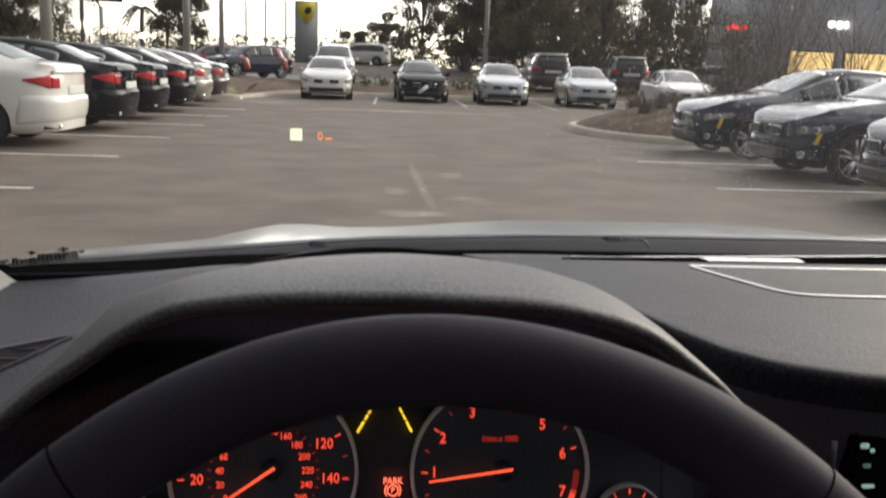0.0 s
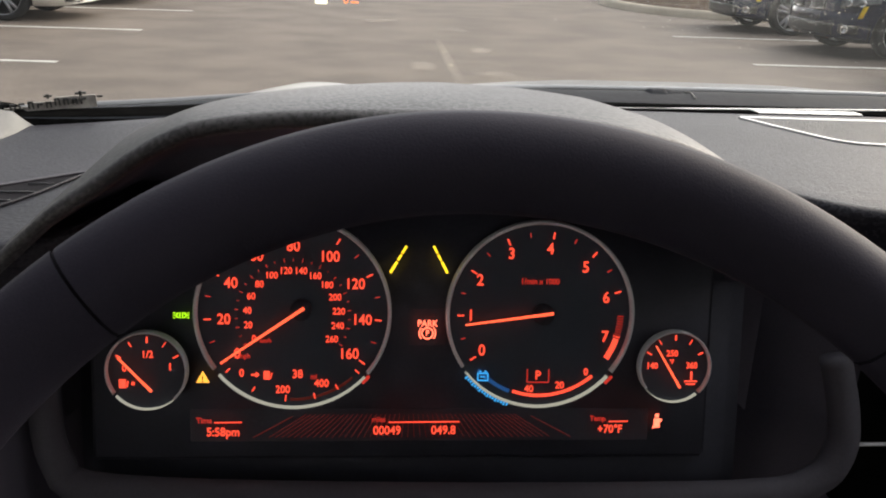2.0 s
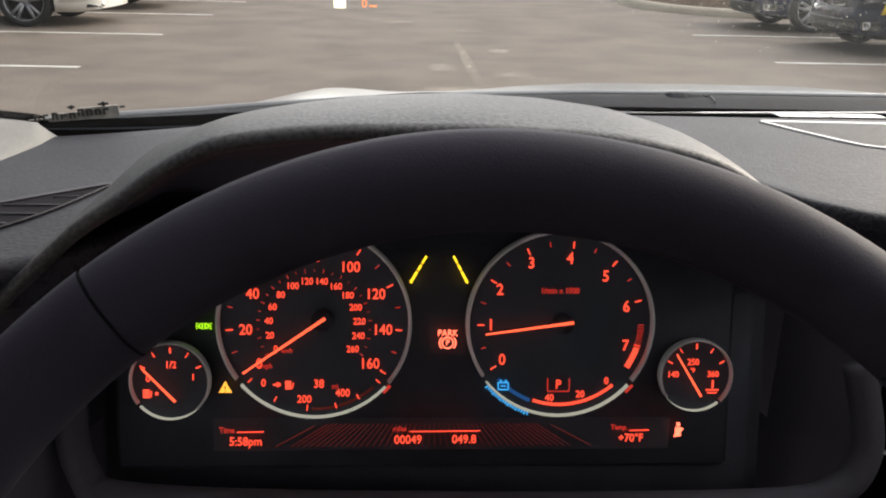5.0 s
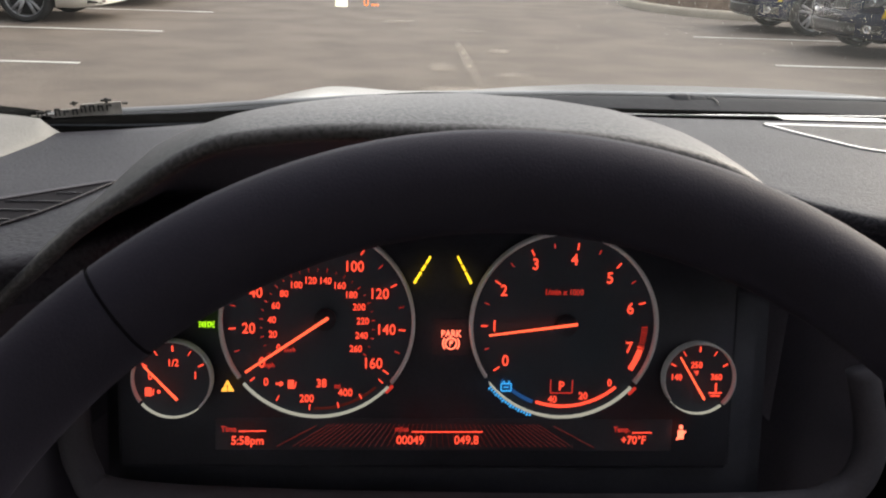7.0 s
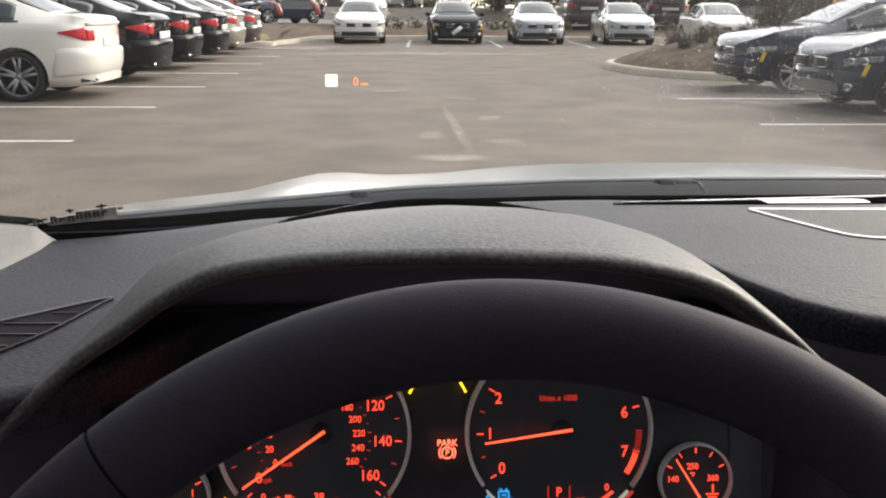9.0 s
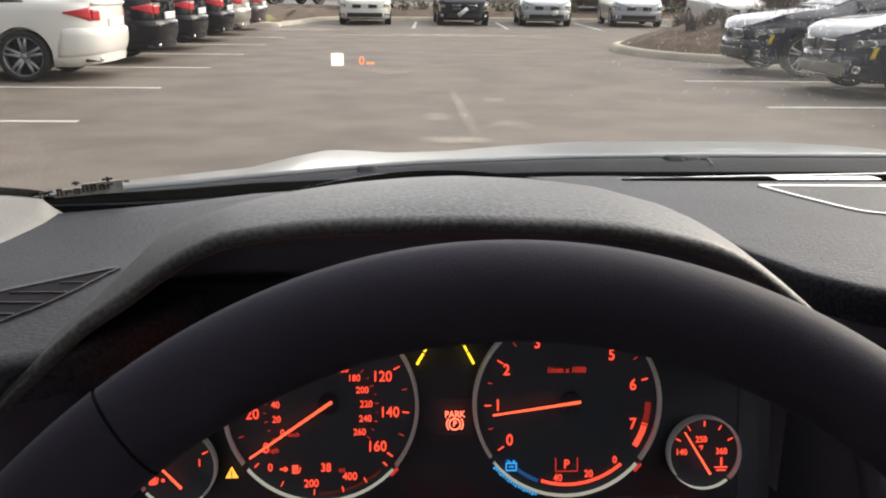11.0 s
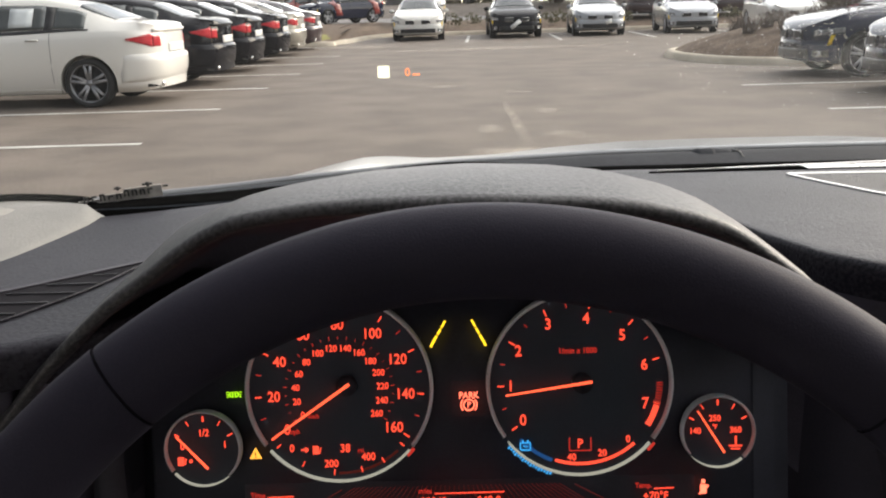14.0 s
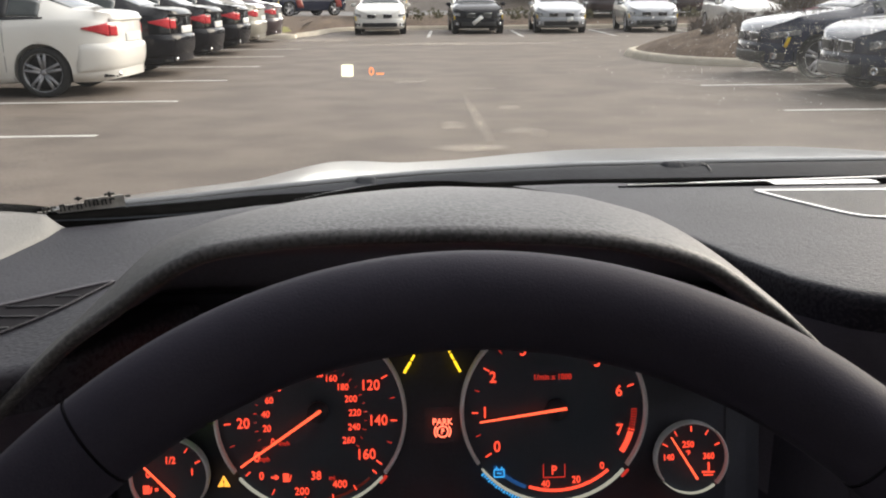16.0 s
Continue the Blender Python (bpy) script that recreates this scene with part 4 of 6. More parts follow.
for x, y, kind, *given in spots:
    s = given[0] if given else rnd.uniform(0.85, 1.2)
    if 0.29 < x / y < 0.46 and not given:
        s *= 0.62
    m = pose(x, y, 0, 0, 0, rnd.uniform(0, 360)) @ Matrix.Scale(s, 4)
    if kind in used:
        copy = copy_thing(KINDS[kind], m)
        copy.scale = (s, s, s)
    else:
        used.add(kind)
        KINDS[kind].matrix_world = m
for k, (x, y, h) in enumerate([(-13.6, 60, 4.3), (-12.8, 64, 3.9), (-17.3, 60, 5.2)]):
    ob = palm(h, k + 2)
    ob.matrix_world = pose(x, y, 0, 0, 0, 40 * k)


def hedge(x0, x1, y, depth, height, seed):
    rnd = np.random.RandomState(seed)
    centres = [((x, y + rnd.uniform(-depth, depth) * 0.5, rnd.uniform(0.2, height * 0.8)), 0.55) for x in np.arange(x0, x1, 0.42)]
    me = leaves_mesh(centres, 34, 1, 0.11, seed)
    me.materials.append(LEAF)
    return tagged(new("hedge", me), "dark clipped hedge beyond the car park", "hedge", kind="stuff")


def far_wood(x0, x1, y, low, high, seed):
    """A dense far wood: overlapping clumps of leaves with an uneven top."""
    rnd = np.random.RandomState(seed)
    centres = []
    for x in np.arange(x0, x1, 1.0):
        top = low + (high - low) * (0.5 + 0.5 * noise.noise(Vector((x * 0.13, seed, 0)))) + rnd.uniform(-0.8, 0.8)
        for z in np.arange(0.6, top, 1.5):
            centres.append(((x + rnd.uniform(-0.6, 0.6), y + rnd.uniform(-2, 2), z + rnd.uniform(-0.5, 0.5)), 1.25))
    me = leaves_mesh(centres, 120, 1, 0.20, seed)
    me.materials.append(LEAF)
    return tagged(new("far_wood", me), "dense dark wood behind the car park", "wood", kind="stuff")


far_wood(11, 74, 104, 6.0, 9.5, 6)
far_wood(-60, -1, 125, 2.6, 4.6, 15)
far_wood(13, 22.5, 60, 3.0, 5.0, 8)
# unseen wood behind the camera, added to darken what the cars reflect
far_wood(-60, 50, -30, 8, 11, 12)
far_wood(-3, 12, 118, 3.5, 6.5, 7)
far_wood(-62, -24, 70, 3.5, 5.5, 9)
hedge(-46, -10, 56, 1.2, 1.9, 2)
hedge(-22.5, -14.6, 59, 1.2, 3.6, 21)
hedge(-14.4, -9.6, 61, 1.2, 2.7, 22)
hedge(-8, 9, 74.5, 1.5, 1.6, 3)
hedge(12.5, 45, 72, 1.5, 2.2, 31)
for k, (x, y) in enumerate([(1.1, 39.0), (1.9, 38.2), (3.4, 39.2), (6.6, 38.4), (10.8, 38.8), (0.3, 37.6), (4.3, 37.8), (7.3, 37.7), (4.9, 39.0), (10.4, 37.6), (-2.0, 38.4), (11.9, 38.2)]):
    me = leaves_mesh([((0, 0, 0.3), 0.33), ((0.25, 0.1, 0.22), 0.25)], 60, 1, 0.07, k)
    me.materials.append(LEAF)
    bush = tagged(new("shrub", me), "small dark shrub on the mulch verge", "shrub", "shrubs on the verge")
    bush.location = (x, y, 0.28)


def dry_shrub(name, height, seed, label, stems=26, leafy=True):
    """A bush of thin twigs with a few brown leaves."""
    rnd = random.Random(seed)
    top = thing(name, Matrix(), label, "shrub", "dry plants on the island")
    pieces, tips = [], []
    for _ in range(stems):
        a, lean = rnd.uniform(0, 2 * math.pi), rnd.uniform(0.1, 0.65)
        h = height * rnd.uniform(0.5, 1.0)
        d = Vector((math.cos(a) * lean, math.sin(a) * lean, 1)) * h
        p = [Vector((rnd.uniform(-0.12, 0.12), rnd.uniform(-0.12, 0.12), 0))]
        for k in range(1, 5):
            p.append(p[0] + d * (k / 4) + Vector((rnd.uniform(-1, 1), rnd.uniform(-1, 1), 0)) * 0.05 * h)
        pieces.append(tube(p, [0.010, 0.008, 0.006, 0.004, 0.002], 4))
        for k in (2, 3):
            q = p[k] + Vector((rnd.uniform(-1, 1), rnd.uniform(-1, 1), rnd.uniform(0.3, 1))) * 0.22 * h
            pieces.append(tube([p[k], q], [0.005, 0.002], 3))
            tips.append((tuple(q), 0.10 * h))
    part("twigs", merge(*pieces), TWIG, top, "thin bare brown twigs")
    if leafy:
        me = leaves_mesh(tips, 5, 1, 0.022, seed)
        me.materials.append(LEAF_BROWN)
        new("leaves", me).parent = top
    return top


shrub_kinds = [dry_shrub("dry_shrub", 0.75, 1, "dry brown ornamental grass on the island"), dry_shrub("dry_shrub", 1.0, 2, "dry brown bush on the island"), dry_shrub("bare_sapling", 3.4, 3, "bare brown sapling on the island", 46),
               dry_shrub("grass_clump", 0.36, 9, "low tuft of dry tan grass on the island", 60, False)]
places = [(6.5, 18.4, 3), (6.9, 19.2, 3), (7.3, 18.1, 3), (7.4, 19.6, 3), (7.9, 18.6, 3), (6.2, 19.4, 3), (7.7, 17.5, 3), (8.3, 17.8, 3), (6.6, 17.6, 3), (6.1, 18.2, 3), (8.6, 18.4, 3), (9.3, 17.6, 3), (7.0, 20.1, 3), (7.9, 20.3, 3), (8.0, 19.2, 1), (8.9, 18.0, 0), (9.8, 19.3, 1), (10.6, 18.2, 0), (11.6, 19.0, 1), (9.9, 19.8, 2), (13.0, 18.6, 2), (8.4, 19.3, 2), (9.1, 18.8, 2), (11.0, 18.9, 2), (9.3, 20.3, 0), (8.8, 18.9, 1), (10.2, 17.6, 1), (11.3, 17.4, 0), (9.6, 17.3, 0), (12.4, 18.0, 1), (8.5, 20.0, 0)]


def mound(x, y):
    """Height of the mulch at a place of the island."""
    cx, cy = sum(p[0] for p in island) / len(island), sum(p[1] for p in island) / len(island)
    f = 0.0
    for (ax, ay), (bx, by) in zip(island, island[1:] + island[:1]):
        nx, ny = by - ay, ax - bx
        reach = nx * (ax - cx) + ny * (ay - cy)
        if abs(reach) > 1e-6:
            f = max(f, (nx * (x - cx) + ny * (y - cy)) / reach)
    return 0.12 + 0.60 * (1 - min(1.0, f) ** 2) - 0.04


seen_kinds = set()
for k, (x, y, kind) in enumerate(places):
    m = pose(x, y, mound(x, y), 0, 0, 67 * k)
    if kind in seen_kinds:
        copy_thing(shrub_kinds[kind], m)
    else:
        seen_kinds.add(kind)
        shrub_kinds[kind].matrix_world = m


def lamp_post(x, y, height, radius, lit=None, label="grey steel light pole"):
    top = thing("light_pole", pose(x, y, 0), label, "light pole", "light poles")
    part("base", tube([(0, 0, 0), (0, 0, 0.6)], radius * 1.9, 14), CONCRETE, top, "round concrete footing")
    part("pole", tube([(0, 0, 0.6), (0, 0, height)], [radius, radius * 0.8], 14), POLE_PAINT, top)
    part("arm", tube([(0, 0, height - 0.1), (0.9, 0, height)], 0.05, 8), POLE_PAINT, top)
    part("lamp_head", box(0.6, 0.3, 0.12, (1.1, 0, height), 0.03), LAMP_WHITE if lit else POLE_PAINT, top)
    return top


lamp_post(-9.7, 29.8, 8.5, 0.19)
lamp_post(-8.1, 45.0, 9.0, 0.19)
lamp_post(-7.45, 52.0, 9.0, 0.15)
lamp_post(22.1, 60, 9.0, 0.15)
lamp_post(8.75, 60, 9.0, 0.17)
for x, y in ((-8.2, 70), (-6.8, 70.5), (-5.3, 71)):
    top = thing("flagpole", pose(x, y, 0), "slim tall grey flagpole", "flagpole", "flagpoles")
    part("base", tube([(0, 0, 0), (0, 0, 0.4)], 0.16, 12), POLE_PAINT, top)
    part("pole", tube([(0, 0, 0.4), (0, 0, 11)], [0.075, 0.05], 10), POLE_PAINT, top)

# pylon sign with a plain yellow shield
pylon = thing("pylon_sign", pose(-4.2, 80, 0, 0, 0, 4), "tall grey pylon sign with a yellow shield", "sign")
part("column", box(2.0, 0.5, 6.4, (0, 0, 3.2), 0.03), SIGN_GREY, pylon)
shield = outline_slab([(-0.72, 0.8), (0.72, 0.8), (0.75, 0.15), (0.52, -0.55), (0, -1.05), (-0.52, -0.55), (-0.75, 0.15)], 0, 0.05)
bmesh.ops.transform(shield, matrix=pose(0, -0.26, 5.5, 90), verts=shield.verts)
part("shield", shield, SHIELD, pylon, "plain yellow shield")
inner = outline_slab([(-0.05, 0.3), (0.42, 0.4), (0.4, -0.1), (0.1, -0.3), (-0.2, -0.1)], 0, 0.02)
bmesh.ops.transform(inner, matrix=pose(0, -0.312, 5.55, 90), verts=inner.verts)
part("shield_centre", inner, BLACK_TRIM, pylon)


def building(name, x, y, w, d, h, turn, wall_mat, label, bays, lit, band=0.0):
    top = thing(name, pose(x, y, 0, 0, 0, turn), label, "building")
    part("wall", box(w, d, h, (0, 0, h / 2), 0.05), wall_mat, top)
    part("roof", box(w + 0.6, d + 0.6, 0.35, (0, 0, h + 0.17), 0.04), wall_mat, top)
    step = w / bays
    for k in range(bays):
        cx = -w / 2 + step * (k + 0.5)
        win = part("window", box(step * 0.86, 0.12, 2.9, (cx, -d / 2 - 0.02, 1.62), 0.02), BLACK_TRIM, top, "tall shop window")
        part("pane", box(step * 0.78, 0.04, 2.7, (cx, -d / 2 - 0.09, 1.62)), lit, win)
    return top


hall = building("showroom", 41.2, 58, 30, 16, 8.5, -6, FACADE_GREY, "grey showroom with yellow-lit windows", 9, WINDOW_LIT)
sign = part("roof_sign", merge(box(0.42, 0.1, 0.36, (-0.36, 0, 0), 0.04), box(0.30, 0.1, 0.42, (0.12, 0, 0), 0.04), box(0.24, 0.1, 0.36, (0.50, 0, 0), 0.04)), LAMP_WHITE, hall, "white glowing sign blocks")
sign.location = (-12.0, -8.1, 4.6)
board = thing("billboard", pose(-20.4, 76, 0, 0, 0, 10), "black billboard with a pale disc above a hedge", "billboard")
part("post", tube([(0, 0.1, 0), (0, 0.1, 5)], 0.18, 10), POLE_PAINT, board)
part("panel", box(3.3, 0.2, 2.6, (0, 0, 6.7), 0.03), BLACK_TRIM, board)
face = lathe([(0.001, 0.0), (0.66, 0.0), (0.66, -0.06), (0.001, -0.06)], 24)
part("disc", face, SIGN_GREY, board, "plain grey disc").location = (0.65, -0.1, 6.25)
neon = thing("neon_sign", pose(19.8, 45.5, 0.3), "red glowing sign on a post", "sign")
part("post", tube([(0, 0, 0), (0, 0, 3.4)], 0.06, 8), BLACK_TRIM, neon)
part("letters", merge(*[box(0.17, 0.06, 0.20 + 0.07 * (k % 2), (-0.46 + 0.22 * k, 0, 3.5 + 0.05 * ((k * 2) % 3)), 0.03) for k in range(5)]), NEON_RED, neon, "red glowing bars")
# lights of distant signs, cars and buildings as globes; the posts are added
for k, (x, y, z, mat, r) in enumerate([(-11.6, 30, 2.1, LAMP_WHITE, 0.18), (-16.9, 60, 2.6, LAMP_WHITE, 0.19), (-16.0, 60, 2.66, LAMP_WARM, 0.16), (-13.6, 60, 2.5, LAMP_WHITE, 0.19), (-12.9, 60, 2.5, LAMP_WARM, 0.14), (-10.4, 58, 2.25, NEON_RED, 0.15), (-10.1, 58, 2.2, LAMP_WARM, 0.10), (-15.0, 46, 3.8, LAMP_WARM, 0.15), (3.0, 90, 7.0, LAMP_WARM, 0.25), (11.2, 80, 5.6, LAMP_WARM, 0.2)]):
    lamp = thing("street_light", pose(x, y, 0), "distant bright light beyond the cars, on an added post", "street light", "distant lit lamps")
    part("post", tube([(0, 0, 0), (0, 0, z)], 0.05, 6), BLACK_TRIM, lamp)
    part("globe", lathe([(0.001, -r * 0.6), (r * 0.8, -r * 0.4), (r, 0), (r * 0.8, r * 0.4), (0.001, r * 0.6)], 12), mat, lamp).location = (0, 0, z)


# ---- the car that the camera sits in: outside ----
AXIS_X = 0.40
bonnet_dx = smooth_table([0.0, 0.14, 0.23, 0.32, 0.41, 0.47, 0.50, 0.54, 0.60, 0.69, 0.78, 0.86, 0.92], [0, -0.001, -0.006, -0.014, -0.016, -0.011, -0.011, -0.019, -0.033, -0.040, -0.047, -0.064, -0.13])
bonnet_y = smooth_table([0.80, 1.0, 1.2, 1.4, 1.6, 1.8, 2.0, 2.15, 2.22], [1.088, 1.0805, 1.058, 1.023, 0.98, 0.93, 0.87, 0.79, 0.68])


def windscreen_foot(x):
    return float(np.interp(x, [-0.40, -0.307, -0.23, -0.152, -0.045, 0.041, 0.161, 0.303, 0.479, 0.64, 0.76, 0.84, 0.95, 1.03, 1.11, 1.2],
                           [0.64, 0.695, 0.732, 0.765, 0.799, 0.819, 0.844, 0.853, 0.853, 0.844, 0.819, 0.799, 0.765, 0.732, 0.695, 0.64]))


bonnet = thing("bonnet", pose(AXIS_X, 0, 0), "silver-painted bonnet with raised power-dome creases", "car bonnet")
rows = []
for dx in np.linspace(-0.92, 0.92, 93):
    y0 = windscreen_foot(AXIS_X + dx) + 0.055
    rows.append([(dx, y0 + (2.22 - y0 - 0.35 * abs(dx) ** 3) * f, bonnet_y(y0 + (2.22 - y0) * f) + bonnet_dx(abs(dx))) for f in np.linspace(0, 1, 26)])
part("panel", grid_mesh(rows, thick=0.004), BONNET_PAINT, bonnet)
part("rear_edge", tube([(r[0][0], windscreen_foot(AXIS_X + r[0][0]) + 0.016, 1.0972 - 0.0055 * max(0.0, min(1.0, (abs(r[0][0]) - 0.38) / 0.20))) for r in rows], 0.0046, 8), BONNET_PAINT, bonnet, "rounded rear edge of the bonnet")
shell = thing("car_shell", pose(AXIS_X, 0, 0), "silver car body round the cabin", "car body", kind="structure")
for side in (-1, 1):
    part("wing", grid_mesh([[(side * 0.93, y, z) for z in np.linspace(0.35, 0.80, 5)] for y in np.linspace(0.65, 1.7, 8)], thick=0.01), BONNET_PAINT, shell)
    part("door", box(0.10, 2.6, 0.70, (side * 0.86, -0.7, 0.70), 0.02), BONNET_PAINT, shell, "dark-lined silver door")
    part("roof_rail", tube([(side * 0.66, 0.14, 1.58), (side * 0.66, -1.9, 1.60)], 0.05, 8), BONNET_PAINT, shell)
    part("rear_pillar", tube([(side * 0.80, -2.0, 1.05), (side * 0.66, -1.9, 1.60)], 0.09, 8), BONNET_PAINT, shell)
    part("door_pillar", tube([(side * 0.80, -0.62, 1.05), (side * 0.66, -0.62, 1.60)], 0.05, 8), BONNET_PAINT, shell)
# door trim out of view, added to reflect light onto the dials
for side in (-1, 1):
    part("door_trim", box(0.02, 2.1, 0.55, (side * 0.80, -0.72, 0.74), 0.008), BOUNCE_CLOTH, shell, "unseen pale door trim, added to bounce light")
# panes out of view, added to hold back light on the steering wheel
for side in (-1, 1):
    for y0, y1, tint in ((-0.55, 0.42, TINT_FRONT), (-1.85, -0.69, TINT_REAR)):
        pane_rows = [[(side * (0.80 + (0.66 - 0.80) * f), y0 + (y1 - y0) * g - (0.30 * f if y1 > 0 and g == 1 else 0), 1.04 + 0.53 * f) for f in np.linspace(0, 1, 5)] for g in (0, 1)]
        part("side_glass", grid_mesh(pane_rows, thick=0.004), tint, shell, "unseen side window, darkened to dim the cabin light")
part("rear_glass", grid_mesh([[(side * (0.74 - 0.12 * f), -2.02 + 0.12 * f, 1.07 + 0.5 * f) for f in np.linspace(0, 1, 5)] for side in (-1, 1)], thick=0.004), TINT_REAR, shell, "unseen rear window, its shade set for the cabin light")
part("roof", box(1.36, 2.15, 0.05, (0, -0.92, 1.63), 0.02), BONNET_PAINT, shell)
part("headliner", box(1.34, 2.1, 0.02, (0, -0.92, 1.592), 0.008), BOUNCE_CLOTH, shell, "unseen cloth headliner, lightened to bounce light")
part("rear_wall", box(1.6, 0.10, 0.75, (0, -2.0, 0.70), 0.02), DARK_PLASTIC, shell)
part("seat_back", box(1.5, 0.18, 0.75, (0, -1.35, 0.85), 0.05), BOUNCE_CLOTH, shell, "unseen pale seat backs, added to bounce light")
part("floor_pan", box(1.7, 4.0, 0.06, (0, 0.1, 0.33)), DARK_PLASTIC, shell)
part("front_fascia", box(1.7, 0.10, 0.45, (0, 2.16, 0.52), 0.03), BONNET_PAINT, shell)
for side in (-1, 1):
    for y in (1.45, -1.40):
        w = part("wheel", lathe([(0.25, -0.11), (0.34, -0.12), (0.37, -0.09), (0.37, 0.09), (0.34, 0.12), (0.25, 0.11)]), TYRE, shell)
        w.matrix_local = pose(side * 0.80, y, 0.37, 0, 0, 90)

# windscreen: foot along the cowl, head over the driver
windscreen = thing("windscreen", Matrix(), "dusty laminated windscreen", "windscreen", kind="structure")


def on_glass(x, f):
    """A point of the glass: f runs from the foot (0) to the head (1)."""
    d = (x - AXIS_X)
    y0, z0 = windscreen_foot(AXIS_X + d) + 0.012, 1.098 - 0.03 * d * d
    x1, y1, z1 = AXIS_X + 0.82 * d, 0.16 - 0.10 * d * d, 1.585
    return Vector((x + (x1 - x) * f, y0 + (y1 - y0) * f, z0 + (z1 - z0) * f + 0.03 * math.sin(math.pi * f)))


pane = part("pane", grid_mesh([[on_glass(x, f) for f in np.linspace(0, 1, 14)] for x in np.linspace(-0.36, 1.16, 41)]), GLASS, windscreen, "clear laminated glass")
pane.visible_shadow = False
rng = np.random.RandomState(8)
verts, faces = [], []
for _ in range(5200):
    x, f = 0.13 + 0.50 * rng.beta(2.0, 2.2) + rng.normal() * 0.03, min(0.75, abs(0.06 + 0.50 * rng.beta(2.2, 2.2)))
    p = on_glass(x, f)
    u, w = (on_glass(x + 0.004, f) - p).normalized(), (on_glass(x, f + 0.004) - p).normalized()
    nrm = u.cross(w).normalized()
    nrm = nrm if nrm.y < 0 else -nrm
    s = 0.00013 + 0.00040 * rng.rand() ** 3.5
    i = len(verts)
    c = p + nrm * 0.0012
    verts += [tuple(c + s * (math.cos(a) * u + math.sin(a) * w)) for a in np.linspace(0, 2 * math.pi, 6)[:-1]]
    faces.append(tuple(range(i, i + 5)))
dust_me = bpy.data.meshes.new("dust_specks")
dust_me.from_pydata(verts, [], faces)
dust_me.materials.append(DUST)
dust = new("dust_specks", dust_me)
dust.parent = windscreen
tagged(dust, "pale dust specks on the glass", kind="stuff")

# the head-up picture floats beyond the glass, as its mirror image does
hud = part("speed_limit_box", outline_slab([(-0.0185 + 0.003, -0.0185), (0.0155, -0.0185), (0.0185, -0.0155), (0.0185, 0.0155), (0.0155, 0.0185), (-0.0155, 0.0185), (-0.0185, 0.0155), (-0.0185, -0.0155)], 0, 0.001), HUD_WHITE, windscreen, "white square of the head-up display", smooth=False)
hud.matrix_local = pose(-0.153, 2.4, 1.073, 90) @ Matrix.Scale(0.87, 4)


def text_mesh(words, size, depth=0.0002):
    """Words as a flat mesh about their centre, in the built-in font."""
    curve = bpy.data.curves.new("words", "FONT")
    curve.body, curve.size, curve.align_x, curve.align_y = words, size, "CENTER", "CENTER"
    curve.extrude = depth
    curve.resolution_u = 3
    curve.offset = 0.013 * size
    ob = new("words", curve)
    bpy.context.view_layer.update()
    me = bpy.data.meshes.new_from_object(ob.evaluated_get(bpy.context.evaluated_depsgraph_get()))
    bpy.data.objects.remove(ob)
    bm = bmesh.new()
    bm.from_mesh(me)
    bmesh.ops.remove_doubles(bm, verts=bm.verts, dist=1e-6)
    bm.to_mesh(me)
    bm.free()
    return me


def words(name, text, size, mat, parent, x, y, z=0.0006, turn=0.0, bold=0.0):
    me = text_mesh(text, size)
    me.name = name
    me.materials.clear()
    me.materials.append(mat)
    ob = new(name, me)
    ob.parent = parent
    ob.location, ob.rotation_euler, ob.scale = (x, y, z), (0, 0, turn), (0.86, 0.96, 1.0)
    return ob


zero = words("speed_digit", "0", 0.030, HUD_ORANGE, windscreen, 0, 0)
zero.matrix_local = pose(-0.089, 2.4, 1.0695, 90)
bar = part("unit_bar", box(0.020, 0.005, 0.001), HUD_ORANGE, windscreen, "tiny orange unit mark")
bar.matrix_local = pose(-0.066, 2.4, 1.064, 90)

# cowl: black rim of glass and seal between bonnet and dashboard
cowl = thing("cowl", Matrix(), "black cowl panel and seal at the foot of the windscreen", "cowl", kind="structure")
foot_in = lambda x: float(np.interp(x, [-0.40, -0.309, -0.22, -0.172, -0.098, -0.043, 0.039, 0.153, 0.30, 0.5, 0.76, 0.95, 1.11, 1.2], [0.66, 0.683, 0.693, 0.703, 0.727, 0.752, 0.784, 0.797, 0.798, 0.797, 0.784, 0.727, 0.683, 0.62]))
SEAL_G, SEAL_Z = [0.0, 0.4, 0.93, 1.0], [1.0935, 1.0972, 1.1000, 1.0992]
seal_drop = lambda x: 0.0055 * max(0.0, min(1.0, (0.02 - x) / 0.20))


def seal_at(x, g, up=0.0):
    """A point of the cowl's upper face: g runs from the dashboard (0) to the bonnet (1)."""
    return (x, foot_in(x) + (windscreen_foot(x) + 0.004 - foot_in(x)) * g, float(np.interp(g, SEAL_G, SEAL_Z)) - seal_drop(x) * g + up)


fold = lambda x: float(np.interp(x, [-0.35, -0.12, 0.0, 0.3], [0.72, 0.58, 0.20, 0.13]))
cowl_x = np.linspace(-0.38, 1.18, 80)
part("seal", grid_mesh([[(x, foot_in(x) - 0.012, 1.070)] + [seal_at(x, g) for g in (0, 0.2, 0.4, 0.7, 0.93, 1.0)] + [(x, windscreen_foot(x) + 0.06, 1.062)] for x in cowl_x]), FRIT, cowl)
